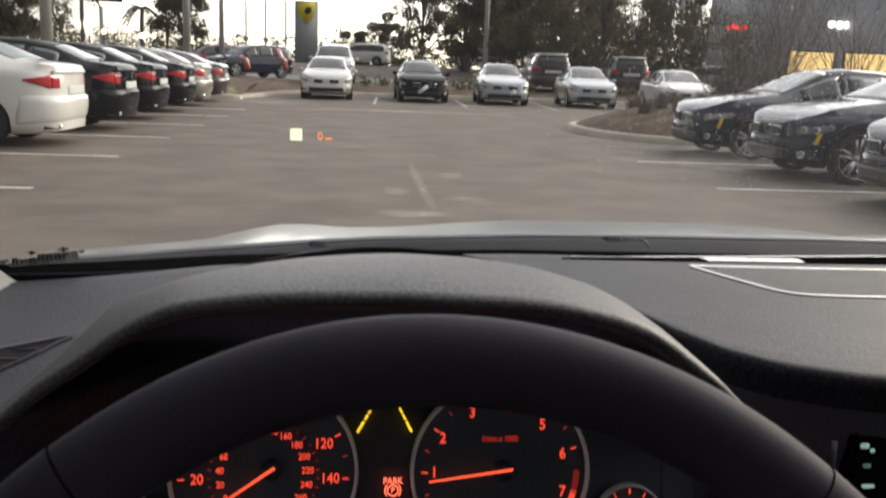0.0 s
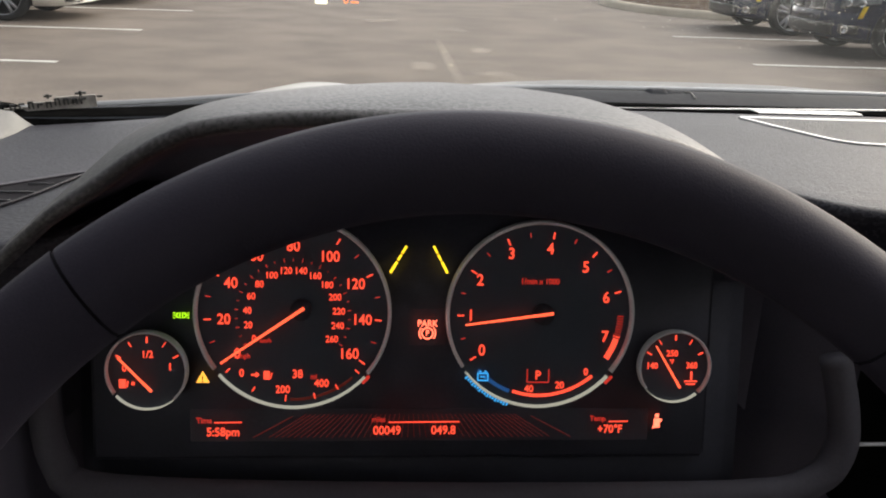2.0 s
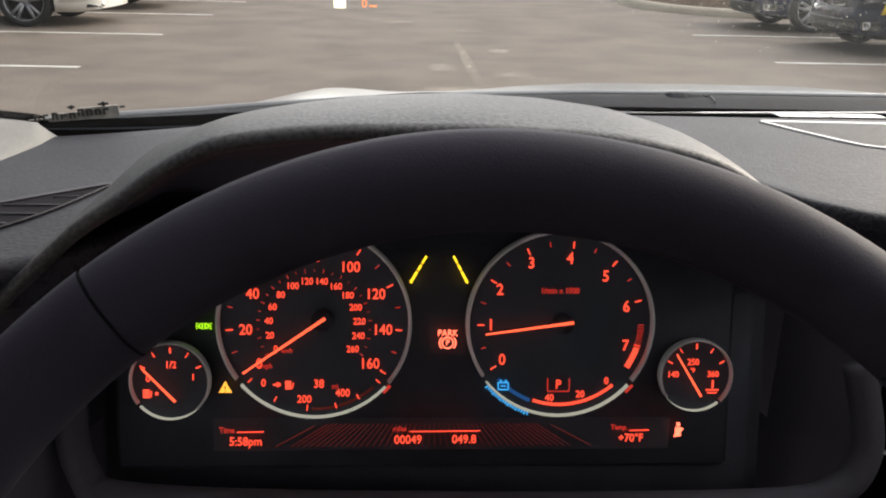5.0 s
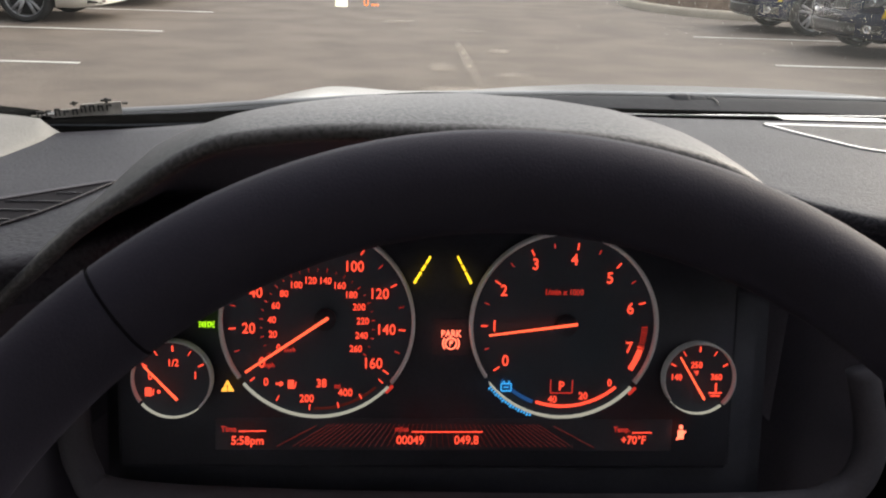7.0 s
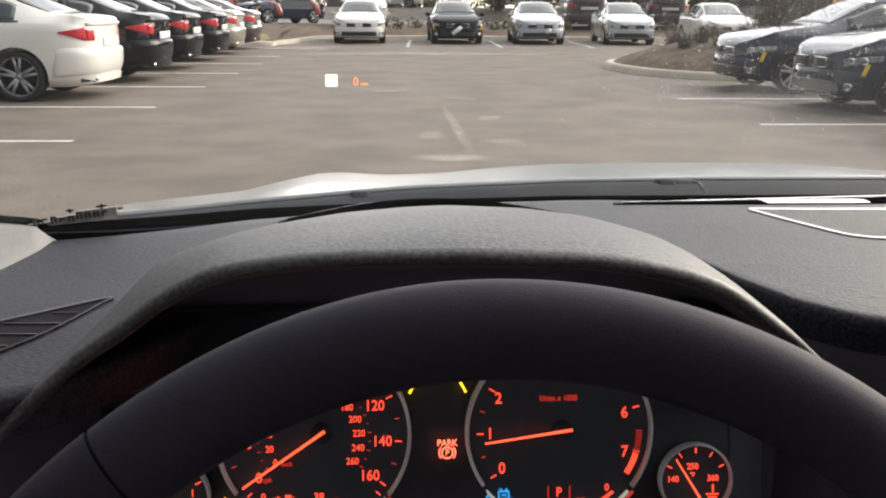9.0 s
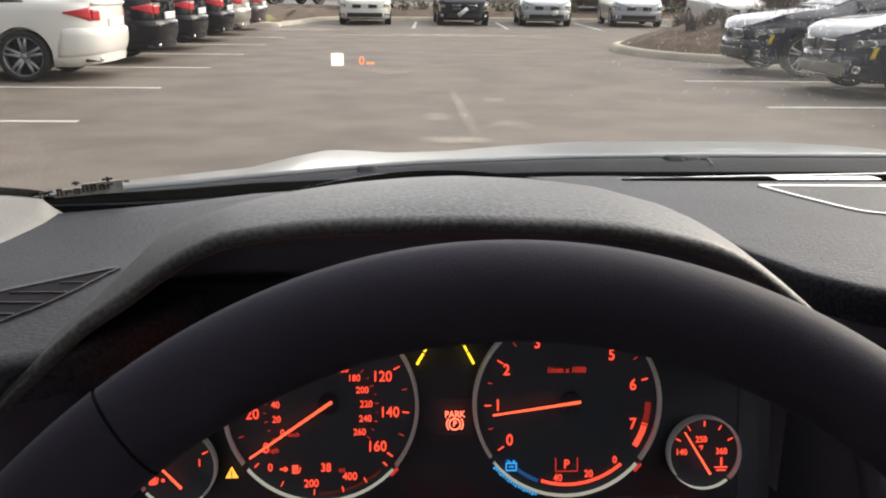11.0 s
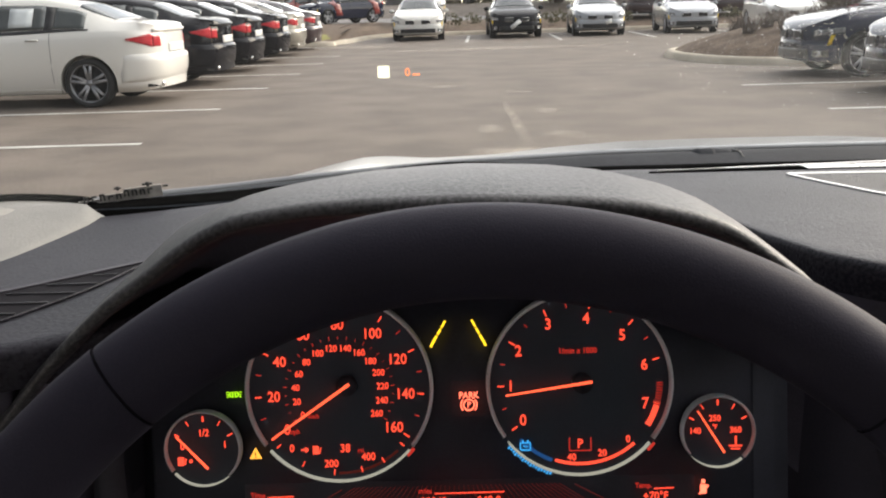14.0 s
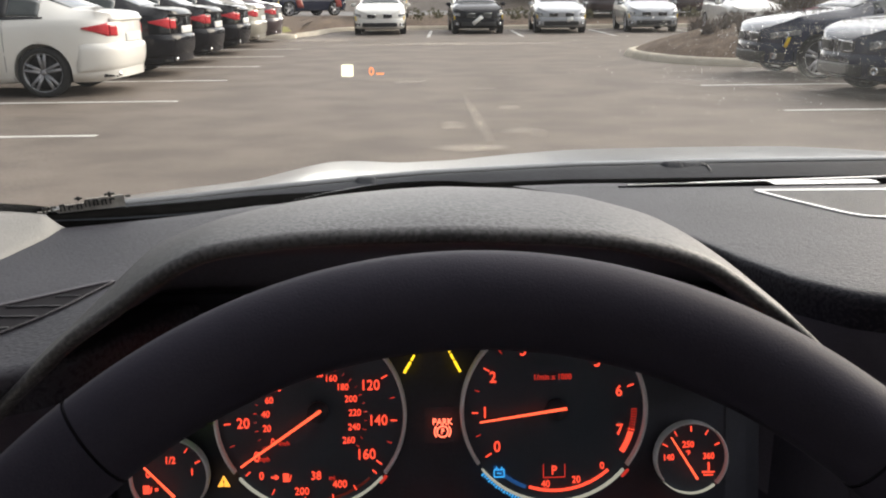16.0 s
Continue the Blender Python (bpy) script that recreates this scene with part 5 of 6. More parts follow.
# black strip for the seal; its extra width paints the shade of the gap
part("seal_gap_shade", grid_mesh([[(x, foot_in(x) - 0.011, 1.0715), (x, foot_in(x) - 0.0015, 1.0915)] + [seal_at(x, g * fold(x), 0.0007) for g in (0.05, 0.35, 0.7, 0.97)] + [seal_at(x, fold(x), -0.0005)] for x in cowl_x]), BLACK_AND_SHADE, cowl, "black seal along the dashboard, widened to paint in the gap's shade")
lump_rnd = random.Random(12)
for x, w, h in ((-0.031, 0.009, 0.0022), (0.268, 0.012, 0.0040), (0.279, 0.016, 0.0026), (0.290, 0.012, 0.0018)):
    rows = []
    for u in np.linspace(-1, 1, 9):
        tall = h * max(0.0, 1 - u * u) ** 0.5 * lump_rnd.uniform(0.75, 1.1)
        rows.append([(x + w * u, windscreen_foot(x) + 0.009 - 0.030 * q, 1.0955 + 0.0045 * math.sin(math.pi * min(1, 0.25 + q)) + tall * math.sin(math.pi * q)) for q in np.linspace(0, 1, 7)])
    part("seal_clip", grid_mesh(rows), FRIT, cowl, "dark lump of the seal")
part("clip_line", tube([(0.2945, 0.846, 1.1003), (0.3005, 0.846, 1.1003), (0.3000, 0.838, 1.0996), (0.2975, 0.822, 1.0986)], 0.0005, 6), STICKER, cowl, "thin pale line on the seal")
# sticker at the foot of the glass, its characters as bars
label_plate = thing("glass_sticker", Matrix(), "grey smudged sticker with dark bars at the glass foot", "sticker")
corner, along, rise = Vector((-0.292, 0.692, 1.0940)), Vector((0.060, 0.030, 0.0015)).normalized(), Vector((0, -0.25, 1)).normalized()
face_out = rise.cross(along).normalized()
face_out = face_out if face_out.y < 0 else -face_out


def on_sticker(u, w, off):
    return corner + along * u + rise * w + face_out * off


rag = random.Random(3)
pieces = [("plate", 0.044, 0.073, 0.000, 0.0105, 0.0, STICKER), ("plate", 0.006, 0.046, 0.0, 0.0045, 0.0002, STICKER), ("plate", 0.024, 0.045, 0.003, 0.0075, 0.0003, STICKER)]
for k in range(9):
    u, tall = 0.010 + 0.0064 * k, 0.0068 + 0.0035 * rag.random()
    low = 0.0030 + 0.0012 * (k > 4)
    pieces += [("bar", u, u + 0.0012, low, tall, 0.0012, INK), ("bar", u, u + 0.0042, tall - 0.0014, tall, 0.0012, INK)]
    if rag.random() < 0.6:
        pieces.append(("bar", u + 0.0030, u + 0.0042, low, tall, 0.0012, INK))
pieces += [("bar", 0.035, 0.041, 0.0118, 0.0130, 0.0012, INK), ("bar", 0.037, 0.039, 0.0105, 0.0140, 0.0012, INK), ("bar", 0.058, 0.066, 0.0122, 0.0138, 0.0012, INK), ("bar", 0.061, 0.063, 0.0110, 0.0150, 0.0012, INK), ("bar", 0.074, 0.078, 0.0085, 0.0100, 0.0012, INK)]
for name, u0, u1, w0, w1, off, mat in pieces:
    bm = bmesh.new()
    a, b = ([bm.verts.new(on_sticker(u, w, o)) for u, w in ((u0, w0), (u1, w0), (u1, w1), (u0, w1))] for o in (off, off - 0.001))
    bm.faces.new(a), bm.faces.new(b)
    for i in range(4):
        bm.faces.new((a[i], a[(i + 1) % 4], b[(i + 1) % 4], b[i]))
    part(name, bm, mat, label_plate, smooth=False)

# pillars at the sides of the glass
for side, name in ((-1, "windscreen_pillar"), (1, "windscreen_pillar")):
    pillar = thing(name, Matrix(), "pale cloth-covered windscreen pillar", "pillar", kind="structure")
    lean = [(0.685, 0.725, 1.074), (0.715, 0.68, 1.080), (0.77, 0.60, 1.10), (0.85, 0.48, 1.17), (0.86, 0.28, 1.40), (0.69, 0.12, 1.58)]
    path = soft_path([(AXIS_X + side * x, y, z) for x, y, z in lean], 5)
    part("trim", tube(path, np.interp(np.linspace(0, 5, len(path)), range(6), [0.004, 0.012, 0.035, 0.05, 0.05, 0.05]).tolist(), 14), PILLAR_CLOTH, pillar)

foot = thing("pillar_foot", Matrix(), "pale pillar foot at the end of the dashboard", "pillar", kind="structure")
front_run, back_run = [(-0.250, 0.689), (-0.259, 0.662), (-0.263, 0.625), (-0.266, 0.576), (-0.272, 0.528), (-0.30, 0.46)], [(-0.250, 0.690), (-0.272, 0.695), (-0.293, 0.699), (-0.324, 0.700), (-0.354, 0.69), (-0.40, 0.65)]
rows = []
for (xa, ya), (xb, yb) in zip(soft_path(front_run, 4), soft_path(back_run, 4)):
    rows.append([(xa, ya, 1.070)] + [(xa + (xb - xa) * g, ya + (yb - ya) * g, 1.076 + 0.010 * min(1.0, len(rows) / 6) + (0.002 + 0.008 * min(1.0, len(rows) / 6)) * math.sin(math.pi * (0.15 + 0.6 * g)) + 0.0005 * len(rows) * g) for g in (0, 0.15, 0.35, 0.6, 0.8, 1.0)] + [(xb, yb, 1.070)])
part("cover", grid_mesh(rows), PILLAR_CLOTH, foot)
part("glass_edge", tube([Vector(r[-2]) + Vector((0, 0.004, 0.001)) for r in rows], 0.0042, 8), BLACK_AND_SHADE, foot, "black rim of the glass")

# ---- dashboard ----
dashboard = thing("dashboard", Matrix(), "black grained dashboard with satin trim lines", "dashboard")


def pad_z(x, y):
    return 1.10 - 0.03 * (y - 0.6) - 0.012 * max(0.0, min(1.0, (-0.12 - x) / 0.2))


def pad_front(x):
    return float(np.interp(x, [-0.40, -0.25, -0.19, -0.15, -0.10, 0.185, 0.200, 0.208, 0.214, 0.230, 0.250, 0.280, 0.300, 0.40, 0.7, 1.2], [0.35, 0.35, 0.355, 0.37, 0.46, 0.62, 0.578, 0.552, 0.522, 0.472, 0.444, 0.426, 0.419, 0.406, 0.40, 0.41]))


rows, under = [], []
xs = np.r_[np.linspace(-0.40, 0.15, 40), np.linspace(0.155, 0.30, 40), np.linspace(0.31, 1.2, 50)]
for x in xs:
    y0, y1 = pad_front(x), foot_in(x)
    z0 = pad_z(x, y0)
    row = [(x, y0 + 0.004, z0 - 0.022), (x, y0 + 0.0005, z0 - 0.010), (x, y0 - 0.001, z0 - 0.0045), (x, y0 + 0.0015, z0 - 0.0008)]
    row += [(x, y0 + (y1 - y0) * f, pad_z(x, y0 + (y1 - y0) * f) - 0.004 * max(0, f - 0.97) / 0.03) for f in (0.03, 0.1, 0.2, 0.3, 0.4, 0.5, 0.6, 0.7, 0.8, 0.9, 0.97, 1.0)]
    yu = max(y0, 0.475) if -0.178 < x < 0.15 else y0
    under.append([(x, y0 + 0.004, z0 - 0.022), (x, yu + 0.016, z0 - 0.045), (x, yu + 0.03, z0 - 0.09), (x, max(yu, 0.48), z0 - 0.36)])
    rows.append(row)
part("pad", grid_mesh(rows), PAD, dashboard, "black grained dash pad")
part("pad_underside", grid_mesh(under), LINING, dashboard, "matt black dash front under the pad")
part("lower_panel", box(1.6, 0.05, 0.38, (AXIS_X, 0.46, 0.70), 0.02), DARK_PLASTIC, dashboard, "black lower dash panel")
part("rear_panel", box(1.55, 0.02, 0.50, (AXIS_X, 0.72, 0.80), 0.005), DARK_PLASTIC, dashboard)

# hood over the dials: a lip near the driver that runs down at both sides, and a crest behind it
lip_z = smooth_table([-0.20, -0.171, -0.138, -0.118, -0.105, -0.092, -0.080, -0.068, -0.044, -0.020, 0.027, 0.075, 0.099, 0.124, 0.139, 0.150, 0.177, 0.205], [1.055, 1.089, 1.119, 1.132, 1.142, 1.150, 1.1555, 1.158, 1.1610, 1.1622, 1.1625, 1.1607, 1.158, 1.1525, 1.147, 1.1405, 1.120, 1.095])
crest_z = smooth_table([-0.22, -0.16, -0.13, -0.097, -0.064, -0.031, 0.001, 0.027, 0.067, 0.100, 0.133, 0.165, 0.19, 0.215], [1.06, 1.085, 1.126, 1.135, 1.1432, 1.1494, 1.1526, 1.1538, 1.152, 1.1475, 1.1375, 1.1185, 1.091, 1.05])
LIP_Y = 0.36
rows = []
for f in np.linspace(0, 1, 61):
    xl, xc = -0.20 + 0.405 * f, -0.215 + 0.425 * f
    zl, zc = lip_z(xl), crest_z(xc)
    lip = Vector((xl, LIP_Y, zl + 0.0035))
    crest = Vector((xc, 0.50, zc))
    row = [lip + Vector((0.004 * (0.5 - f), 0.004, -0.007)), lip + Vector((0, -0.002, -0.004)), lip + Vector((0, 0.0, 0.0))]
    for g in (0.04, 0.12, 0.25, 0.4, 0.55, 0.7, 0.85, 1.0):
        row.append(lip.lerp(crest, g) + Vector((0, 0, 0.006 * math.sin(math.pi * g) + 0.0015 * min(1, g / 0.1))))
    row += [crest + Vector((0, 0.015, -0.004)), crest + Vector((0, 0.028, -0.016)), crest + Vector((0, 0.034, -0.05))]
    rows.append(row)
part("dial_hood", grid_mesh(rows), HOOD_PAD, dashboard, "grained black hood over the dials")
rows = []
for f in np.linspace(0, 1, 61):
    xl = -0.20 + 0.405 * f
    lip = Vector((xl + 0.004 * (0.5 - f), LIP_Y + 0.004, lip_z(xl) - 0.0035))
    back = Vector((0.0262 + (xl - 0.0262) * (1.09 if xl > 0.0262 else 1.05), 0.462, min(lip_z(xl) - 0.024, 1.125)))
    rows.append([lip, lip.lerp(back, 0.3) + Vector((0, 0, 0.004)), lip.lerp(back, 0.65) + Vector((0, 0, 0.003)), back, back + Vector((0, 0.0, -0.10))])
part("hood_lining", grid_mesh(rows), LINING, dashboard, "matt black inside of the hood")
slot = [(x, 0.505 + 0.045 * math.sin(math.pi * (x + 0.07) / 0.185), 1.139 + 0.004 * math.sin(math.pi * (x + 0.07) / 0.185)) for x in np.linspace(-0.07, 0.115, 20)]
part("hud_slot", tube(slot, [0.002] + [0.011] * 18 + [0.002], 8, flat=0.5), BLACK_AND_SHADE, dashboard, "black opening of the head-up projector")
part("slot_lip", tube([(x, y + 0.008, z + 0.0035) for x, y, z in slot[:8]], [0.0004] + [0.0010] * 5 + [0.0006, 0.0003], 6), VENT_GREY, dashboard, "thin grey lip behind the opening")

# corner vent
# lies on the unbroken pad; its near-black colour paints the recess in shade
vent = part("side_vent", bmesh.new(), VENT_SHADE, dashboard, "triangular corner air vent")
VENT_TOP = [(-0.1650, 0.5010), (-0.1734, 0.4971), (-0.1913, 0.4851), (-0.2034, 0.4767), (-0.2152, 0.4685), (-0.2440, 0.4490), (-0.2700, 0.4310)]
VENT_LOW = [(-0.1650, 0.5010), (-0.1690, 0.4891), (-0.1726, 0.4750), (-0.1781, 0.4558), (-0.1854, 0.4365), (-0.1948, 0.4188), (-0.2080, 0.3960), (-0.2350, 0.3640)]



def on_left(x, y, up):
    return Vector((x, y, pad_z(x, y) + up))


bm = bmesh.new()
top_side, low_side = soft_path(VENT_TOP, 4), soft_path(VENT_LOW, 4)
mouth = []
for up in (0.0010, -0.02):
    mouth.append([bm.verts.new(on_left(x, y, up)) for x, y in top_side + low_side[:0:-1]])
    bm.faces.new(mouth[-1])
for k in range(len(mouth[0])):
    bm.faces.new((mouth[0][k - 1], mouth[0][k], mouth[1][k], mouth[1][k - 1]))
bm.to_mesh(vent.data)
bm.free()
part("vent_frame", tube([on_left(x, y - 0.0012, 0.0016) for x, y in top_side], [0.0006] + [0.0013] * (len(top_side) - 1), 8, flat=0.6), VENT_GREY, vent, "grey vent frame")
# black tube drawn where the frame casts a thin shadow
part("shadow_line", tube([on_left(x, y + 0.0010, 0.0008) for x, y in top_side], 0.0008, 6, flat=0.5), BLACK_AND_SHADE, vent, "black bar that paints the shadow line above the vent frame")
# thin tube for the pad's rounded edge that catches light, no frame there
part("vent_frame", tube([on_left(x, y, 0.0009) for x, y in low_side], 0.0008, 8), PAD, vent)
for (ax, ay), (bx, by), r in (((-0.1750, 0.4733), (-0.1895, 0.4757), 0.0004), ((-0.1789, 0.4558), (-0.2111, 0.4622), 0.0005), ((-0.1849, 0.4396), (-0.2280, 0.4490), 0.0005), ((-0.1931, 0.4239), (-0.2400, 0.4330), 0.0005), ((-0.2030, 0.4080), (-0.2500, 0.4170), 0.0005)):
    part("slat", tube([on_left(ax, ay, 0.0016), on_left(bx, by, 0.0016)], r, 6), SLAT, vent, "thin grey vent slat")

# centre loudspeaker with satin frame, and demister slot behind it
lift = 0.003


def on_pad(x, y, up=lift):
    return (x, y, pad_z(x, y) + up)


SPK = [(0.3090, 0.740), (0.3205, 0.702), (0.3320, 0.670), (0.3385, 0.652), (0.3455, 0.638), (0.356, 0.629), (0.378, 0.6235), (0.42, 0.6205), (0.50, 0.6195)]
spk = SPK + [(1.0 - x, y) for x, y in SPK[-2::-1]]
spk_top = [(0.3095, 0.741), (0.36, 0.738), (0.42, 0.736), (0.5, 0.735), (0.58, 0.736), (0.64, 0.738), (0.6905, 0.741)]
speaker = part("loudspeaker", outline_slab([(0, 0), (0, 1), (1, 0)], 0, 1), GRILLE_CLOTH, dashboard, "perforated black loudspeaker cover with satin frame")
bm = bmesh.new()
cover = [bm.verts.new(on_pad(x, y, 0.0008)) for x, y in spk] + [bm.verts.new(on_pad(x, y, 0.0008)) for x, y in spk_top[-2:0:-1]]
bm.faces.new(cover)
ext = bmesh.ops.extrude_face_region(bm, geom=bm.faces[:])
bmesh.ops.translate(bm, vec=(0, 0, -0.006), verts=[v for v in ext["geom"] if isinstance(v, bmesh.types.BMVert)])
bmesh.ops.recalc_face_normals(bm, faces=bm.faces)
bm.to_mesh(speaker.data)
bm.free()
frame_pts = [on_pad(x, y, 0.0010) for x, y in soft_path(spk, 4)]
part("frame", ribbon(frame_pts, 0.0019), SATIN, speaker, "bright satin frame", smooth=False)
part("frame", ribbon([on_pad(x, y, 0.0011) for x, y in spk_top], 0.0026), SATIN, speaker, smooth=False)
slot_x = np.linspace(0.196, 0.337, 14)
part("demister_slot", grid_mesh([[on_pad(x, 0.7692 - 0.003 * u, 0.0012), on_pad(x, 0.7692 + 0.0125 * u, 0.0012)] for x, u in ((x, (x - 0.194) / 0.143) for x in slot_x)], thick=0.002), BLACK_AND_SHADE, dashboard, "black tapering demister slot")
part("demister_edge", ribbon([on_pad(x, 0.7705 + 0.0145 * (x - 0.194) / 0.143, 0.0016) for x in np.linspace(0.205, 0.60, 24)], [0.0005] * 4 + [0.0016] * 20), SATIN, dashboard, "thin bright edge along the demister", smooth=False)
for xa, xb in ((0.3335, 0.3795), (0.3815, 0.4300)):
    trim = [[on_pad(x + 0.003 * (1 - g), 0.7655 + 0.0185 * g, 0.0014 + 0.0008 * math.sin(math.pi * g)) for g in np.linspace(0, 1, 5)] for x in np.linspace(xa, xb, 6)]
    part("demister_trim", grid_mesh(trim, thick=0.001), SATIN, dashboard, "bright demister trim", smooth=False)
part("demister_slot", grid_mesh([[on_pad(x, 0.7665, 0.0012), on_pad(x, 0.7815, 0.0012)] for x in np.linspace(0.432, 0.60, 10)], thick=0.002), BLACK_AND_SHADE, dashboard)

# centre stack with radio screen texts, low between the seats
stack = thing("centre_stack", Matrix(), "dark centre stack with dim display", "centre console")
# housing and screen coloured near-black to paint the shade under the pad
part("housing", box(0.34, 0.06, 0.17, (0.455, 0.468, 0.985), 0.008), BLACK_AND_SHADE, stack)
part("edge", tube([(0.2625, 0.402, 1.076), (0.2612, 0.400, 1.070), (0.2625, 0.400, 1.056), (0.266, 0.402, 1.030)], 0.0016, 8), DARK_PLASTIC, stack, "rounded dark panel edge")
part("screen", box(0.12, 0.008, 0.085, (0.352, 0.4355, 1.025), 0.002), BLACK_AND_SHADE, stack, "dim dark display")
for x, z, w, h, mat in ((0.2990, 1.0600, 0.0050, 0.0030, SCREEN_GREEN), (0.3040, 1.0570, 0.0026, 0.0022, SCREEN_GREEN), (0.3020, 1.0475, 0.0045, 0.0025, SCREEN_DIM), (0.3045, 1.0345, 0.0075, 0.0022, SCREEN_GREEN)):
    part("display_mark", box(w, 0.002, h, (x, 0.4305, z), 0.0005), mat, stack, "dim glowing mark")
part("chrome_line", box(0.10, 0.003, 0.0012, (0.315, 0.430, 0.966), 0.0003), RING, stack, "thin bright trim line")

# ---- steering wheel ----
wheel_up, wheel_r, tube_r = Vector((0, math.sin(0.4851), math.cos(0.4851))), 0.1782, 0.0143
steering = thing("steering_wheel", pose(0.0265, 0.1666, 1.0158), "black leather steering wheel with seams", "steering wheel")


def rim_arc(a0, a1, r, n):
    rows = []
    nrm = Vector((1, 0, 0)).cross(wheel_up).normalized()
    for a in np.linspace(radians(a0), radians(a1), n):
        out = Vector((math.sin(a), 0, 0)) + math.cos(a) * wheel_up
        u = max(0.0, min(1.0, (-math.degrees(a) - 5) / 45)) if a < math.pi else 0.0
        ease = u * u * (3 - 2 * u)
        c = out * (wheel_r - 0.0022 * ease)
        slim = 1 - 0.03 * ease
        ring = []
        for q in np.linspace(0, 2 * math.pi, 21)[:-1]:
            rr = r * (1 + 0.05 * math.cos(2 * q)) * slim
            ring.append(c + rr * (math.cos(q) * out + math.sin(q) * nrm))
        rows.append(ring)
    bm = grid_mesh(rows, close=True)
    return bm


part("rim_top", rim_arc(-37.4, 41.9, tube_r, 48), LEATHER, steering, "smooth black leather upper rim")
part("rim_grip", rim_arc(-110, -37.7, tube_r * 1.015, 36), LEATHER, steering)
part("rim_grip", rim_arc(42.2, 110, tube_r * 1.015, 36), LEATHER, steering)
part("rim_lower", rim_arc(110.5, 249.5, tube_r, 50), LEATHER, steering)
for a in (-37.55, 42.05):
    part("seam", rim_arc(a - 0.17, a + 0.17, tube_r * 0.978, 3), SEAM, steering, "dark stitched seam")
hub = bmesh.new()
bmesh.ops.create_uvsphere(hub, u_segments=24, v_segments=12, radius=0.058)
bmesh.ops.scale(hub, vec=(1.25, 0.55, 1.0), verts=hub.verts)
bmesh.ops.transform(hub, matrix=pose(0, -0.02, -0.035, -27.8), verts=hub.verts)
part("airbag_cover", hub, LEATHER, steering, "black airbag cover")
for side in (-1, 1):
    part("spoke", tube([(side * 0.05, -0.01, -0.04), (side * 0.155, -0.02, -0.05)], [0.02, 0.014], 10), LEATHER, steering)
part("column", tube([(0, 0.02, -0.04), (0, 0.25, -0.14)], 0.035, 12), DARK_PLASTIC, steering)

# ---- instrument cluster: x to the right, y up in its plane, z towards the driver, millimetres below ----
cluster = thing("instrument_cluster", pose(0, 0.4423, 1.0767, 77.6), "lit instrument cluster with red dials on black", "instrument cluster")
MM = 0.001
part("housing", box(0.37, 0.19, 0.03, (0.022, -0.10, -0.024), 0.012), DISPLAY, cluster, "black cluster housing")
part("display", box(0.335, 0.150, 0.004, (0.0150, -0.040, -0.006), 0.002), DISPLAY, cluster, "dark display glass")
bezel = [(-0.172, -0.045), (-0.174, -0.07), (-0.168, -0.112), (-0.14, -0.128), (0.02, -0.134), (0.20, -0.134), (0.243, -0.126), (0.257, -0.108), (0.257, -0.085), (0.250, -0.055)]
part("bezel", tube([(x, y, 0.004) for x, y in soft_path(bezel, 5)], 0.009, 8), DARK_PLASTIC, cluster, "black rounded bezel")


def arc(cx, cy, r0, r1, a0, a1, z0=0.0, z1=0.002, steps=0, bevel=False):
    """A flat arc band in millimetres; angles in degrees, anticlockwise from the right."""
    n = steps or max(3, int(abs(a1 - a0) / 4))
    rows = []
    for a in np.linspace(radians(a0), radians(a1), n + 1):
        c, s = math.cos(a), math.sin(a)
        m = (r0 + r1) / 2
        prof = [(r0, z0), (r0, z1 * 0.6 if bevel else z1)] + ([(m, z1)] if bevel else []) + [(r1, z1 * 0.6 if bevel else z1), (r1, z0)]
        rows.append([((cx + r * c) * MM, (cy + r * s) * MM, z) for r, z in prof])
    return grid_mesh(rows)


def tick(cx, cy, r0, r1, a, w, z=0.0007):
    c, s = math.cos(radians(a)), math.sin(radians(a))
    bm = box((r1 - r0) * MM, 0.75 * w * MM, 0.0006, ((r0 + r1) / 2 * MM, 0, z))
    bmesh.ops.transform(bm, matrix=pose(cx * MM, cy * MM, 0, 0, 0, a), verts=bm.verts)
    return bm


def strip(x0, y0, x1, y1, w, z=0.0008):
    d = math.hypot(x1 - x0, y1 - y0)
    bm = box(d * MM, w * MM, 0.0006, (d / 2 * MM, 0, z))
    bmesh.ops.transform(bm, matrix=pose(x0 * MM, y0 * MM, 0, 0, 0, math.degrees(math.atan2(y1 - y0, x1 - x0))), verts=bm.verts)
    return bm


def disc(cx, cy, r, z0, z1, n=64):
    return outline_slab([((cx + r * math.cos(2 * math.pi * k / n)) * MM, (cy + r * math.sin(2 * math.pi * k / n)) * MM) for k in range(n)], z0, z1)


def needle(name, x0, y0, x1, y1, w0, w1, parent):
    d = Vector((x1 - x0, y1 - y0)).normalized()
    n = Vector((-d.y, d.x))
    pts = [(x0 + n.x * w0, y0 + n.y * w0), (x1 + n.x * w1, y1 + n.y * w1), (x1 - n.x * w1, y1 - n.y * w1), (x0 - n.x * w0, y0 - n.y * w0)]
    return part(name, outline_slab([(x * MM, y * MM) for x, y in pts], 0.0032, 0.0042), NEEDLE, parent, "glowing orange needle", smooth=False)


LX, LY, RX, RY, DR = -46.0, -33.2, 86.0, -33.4, 51.7


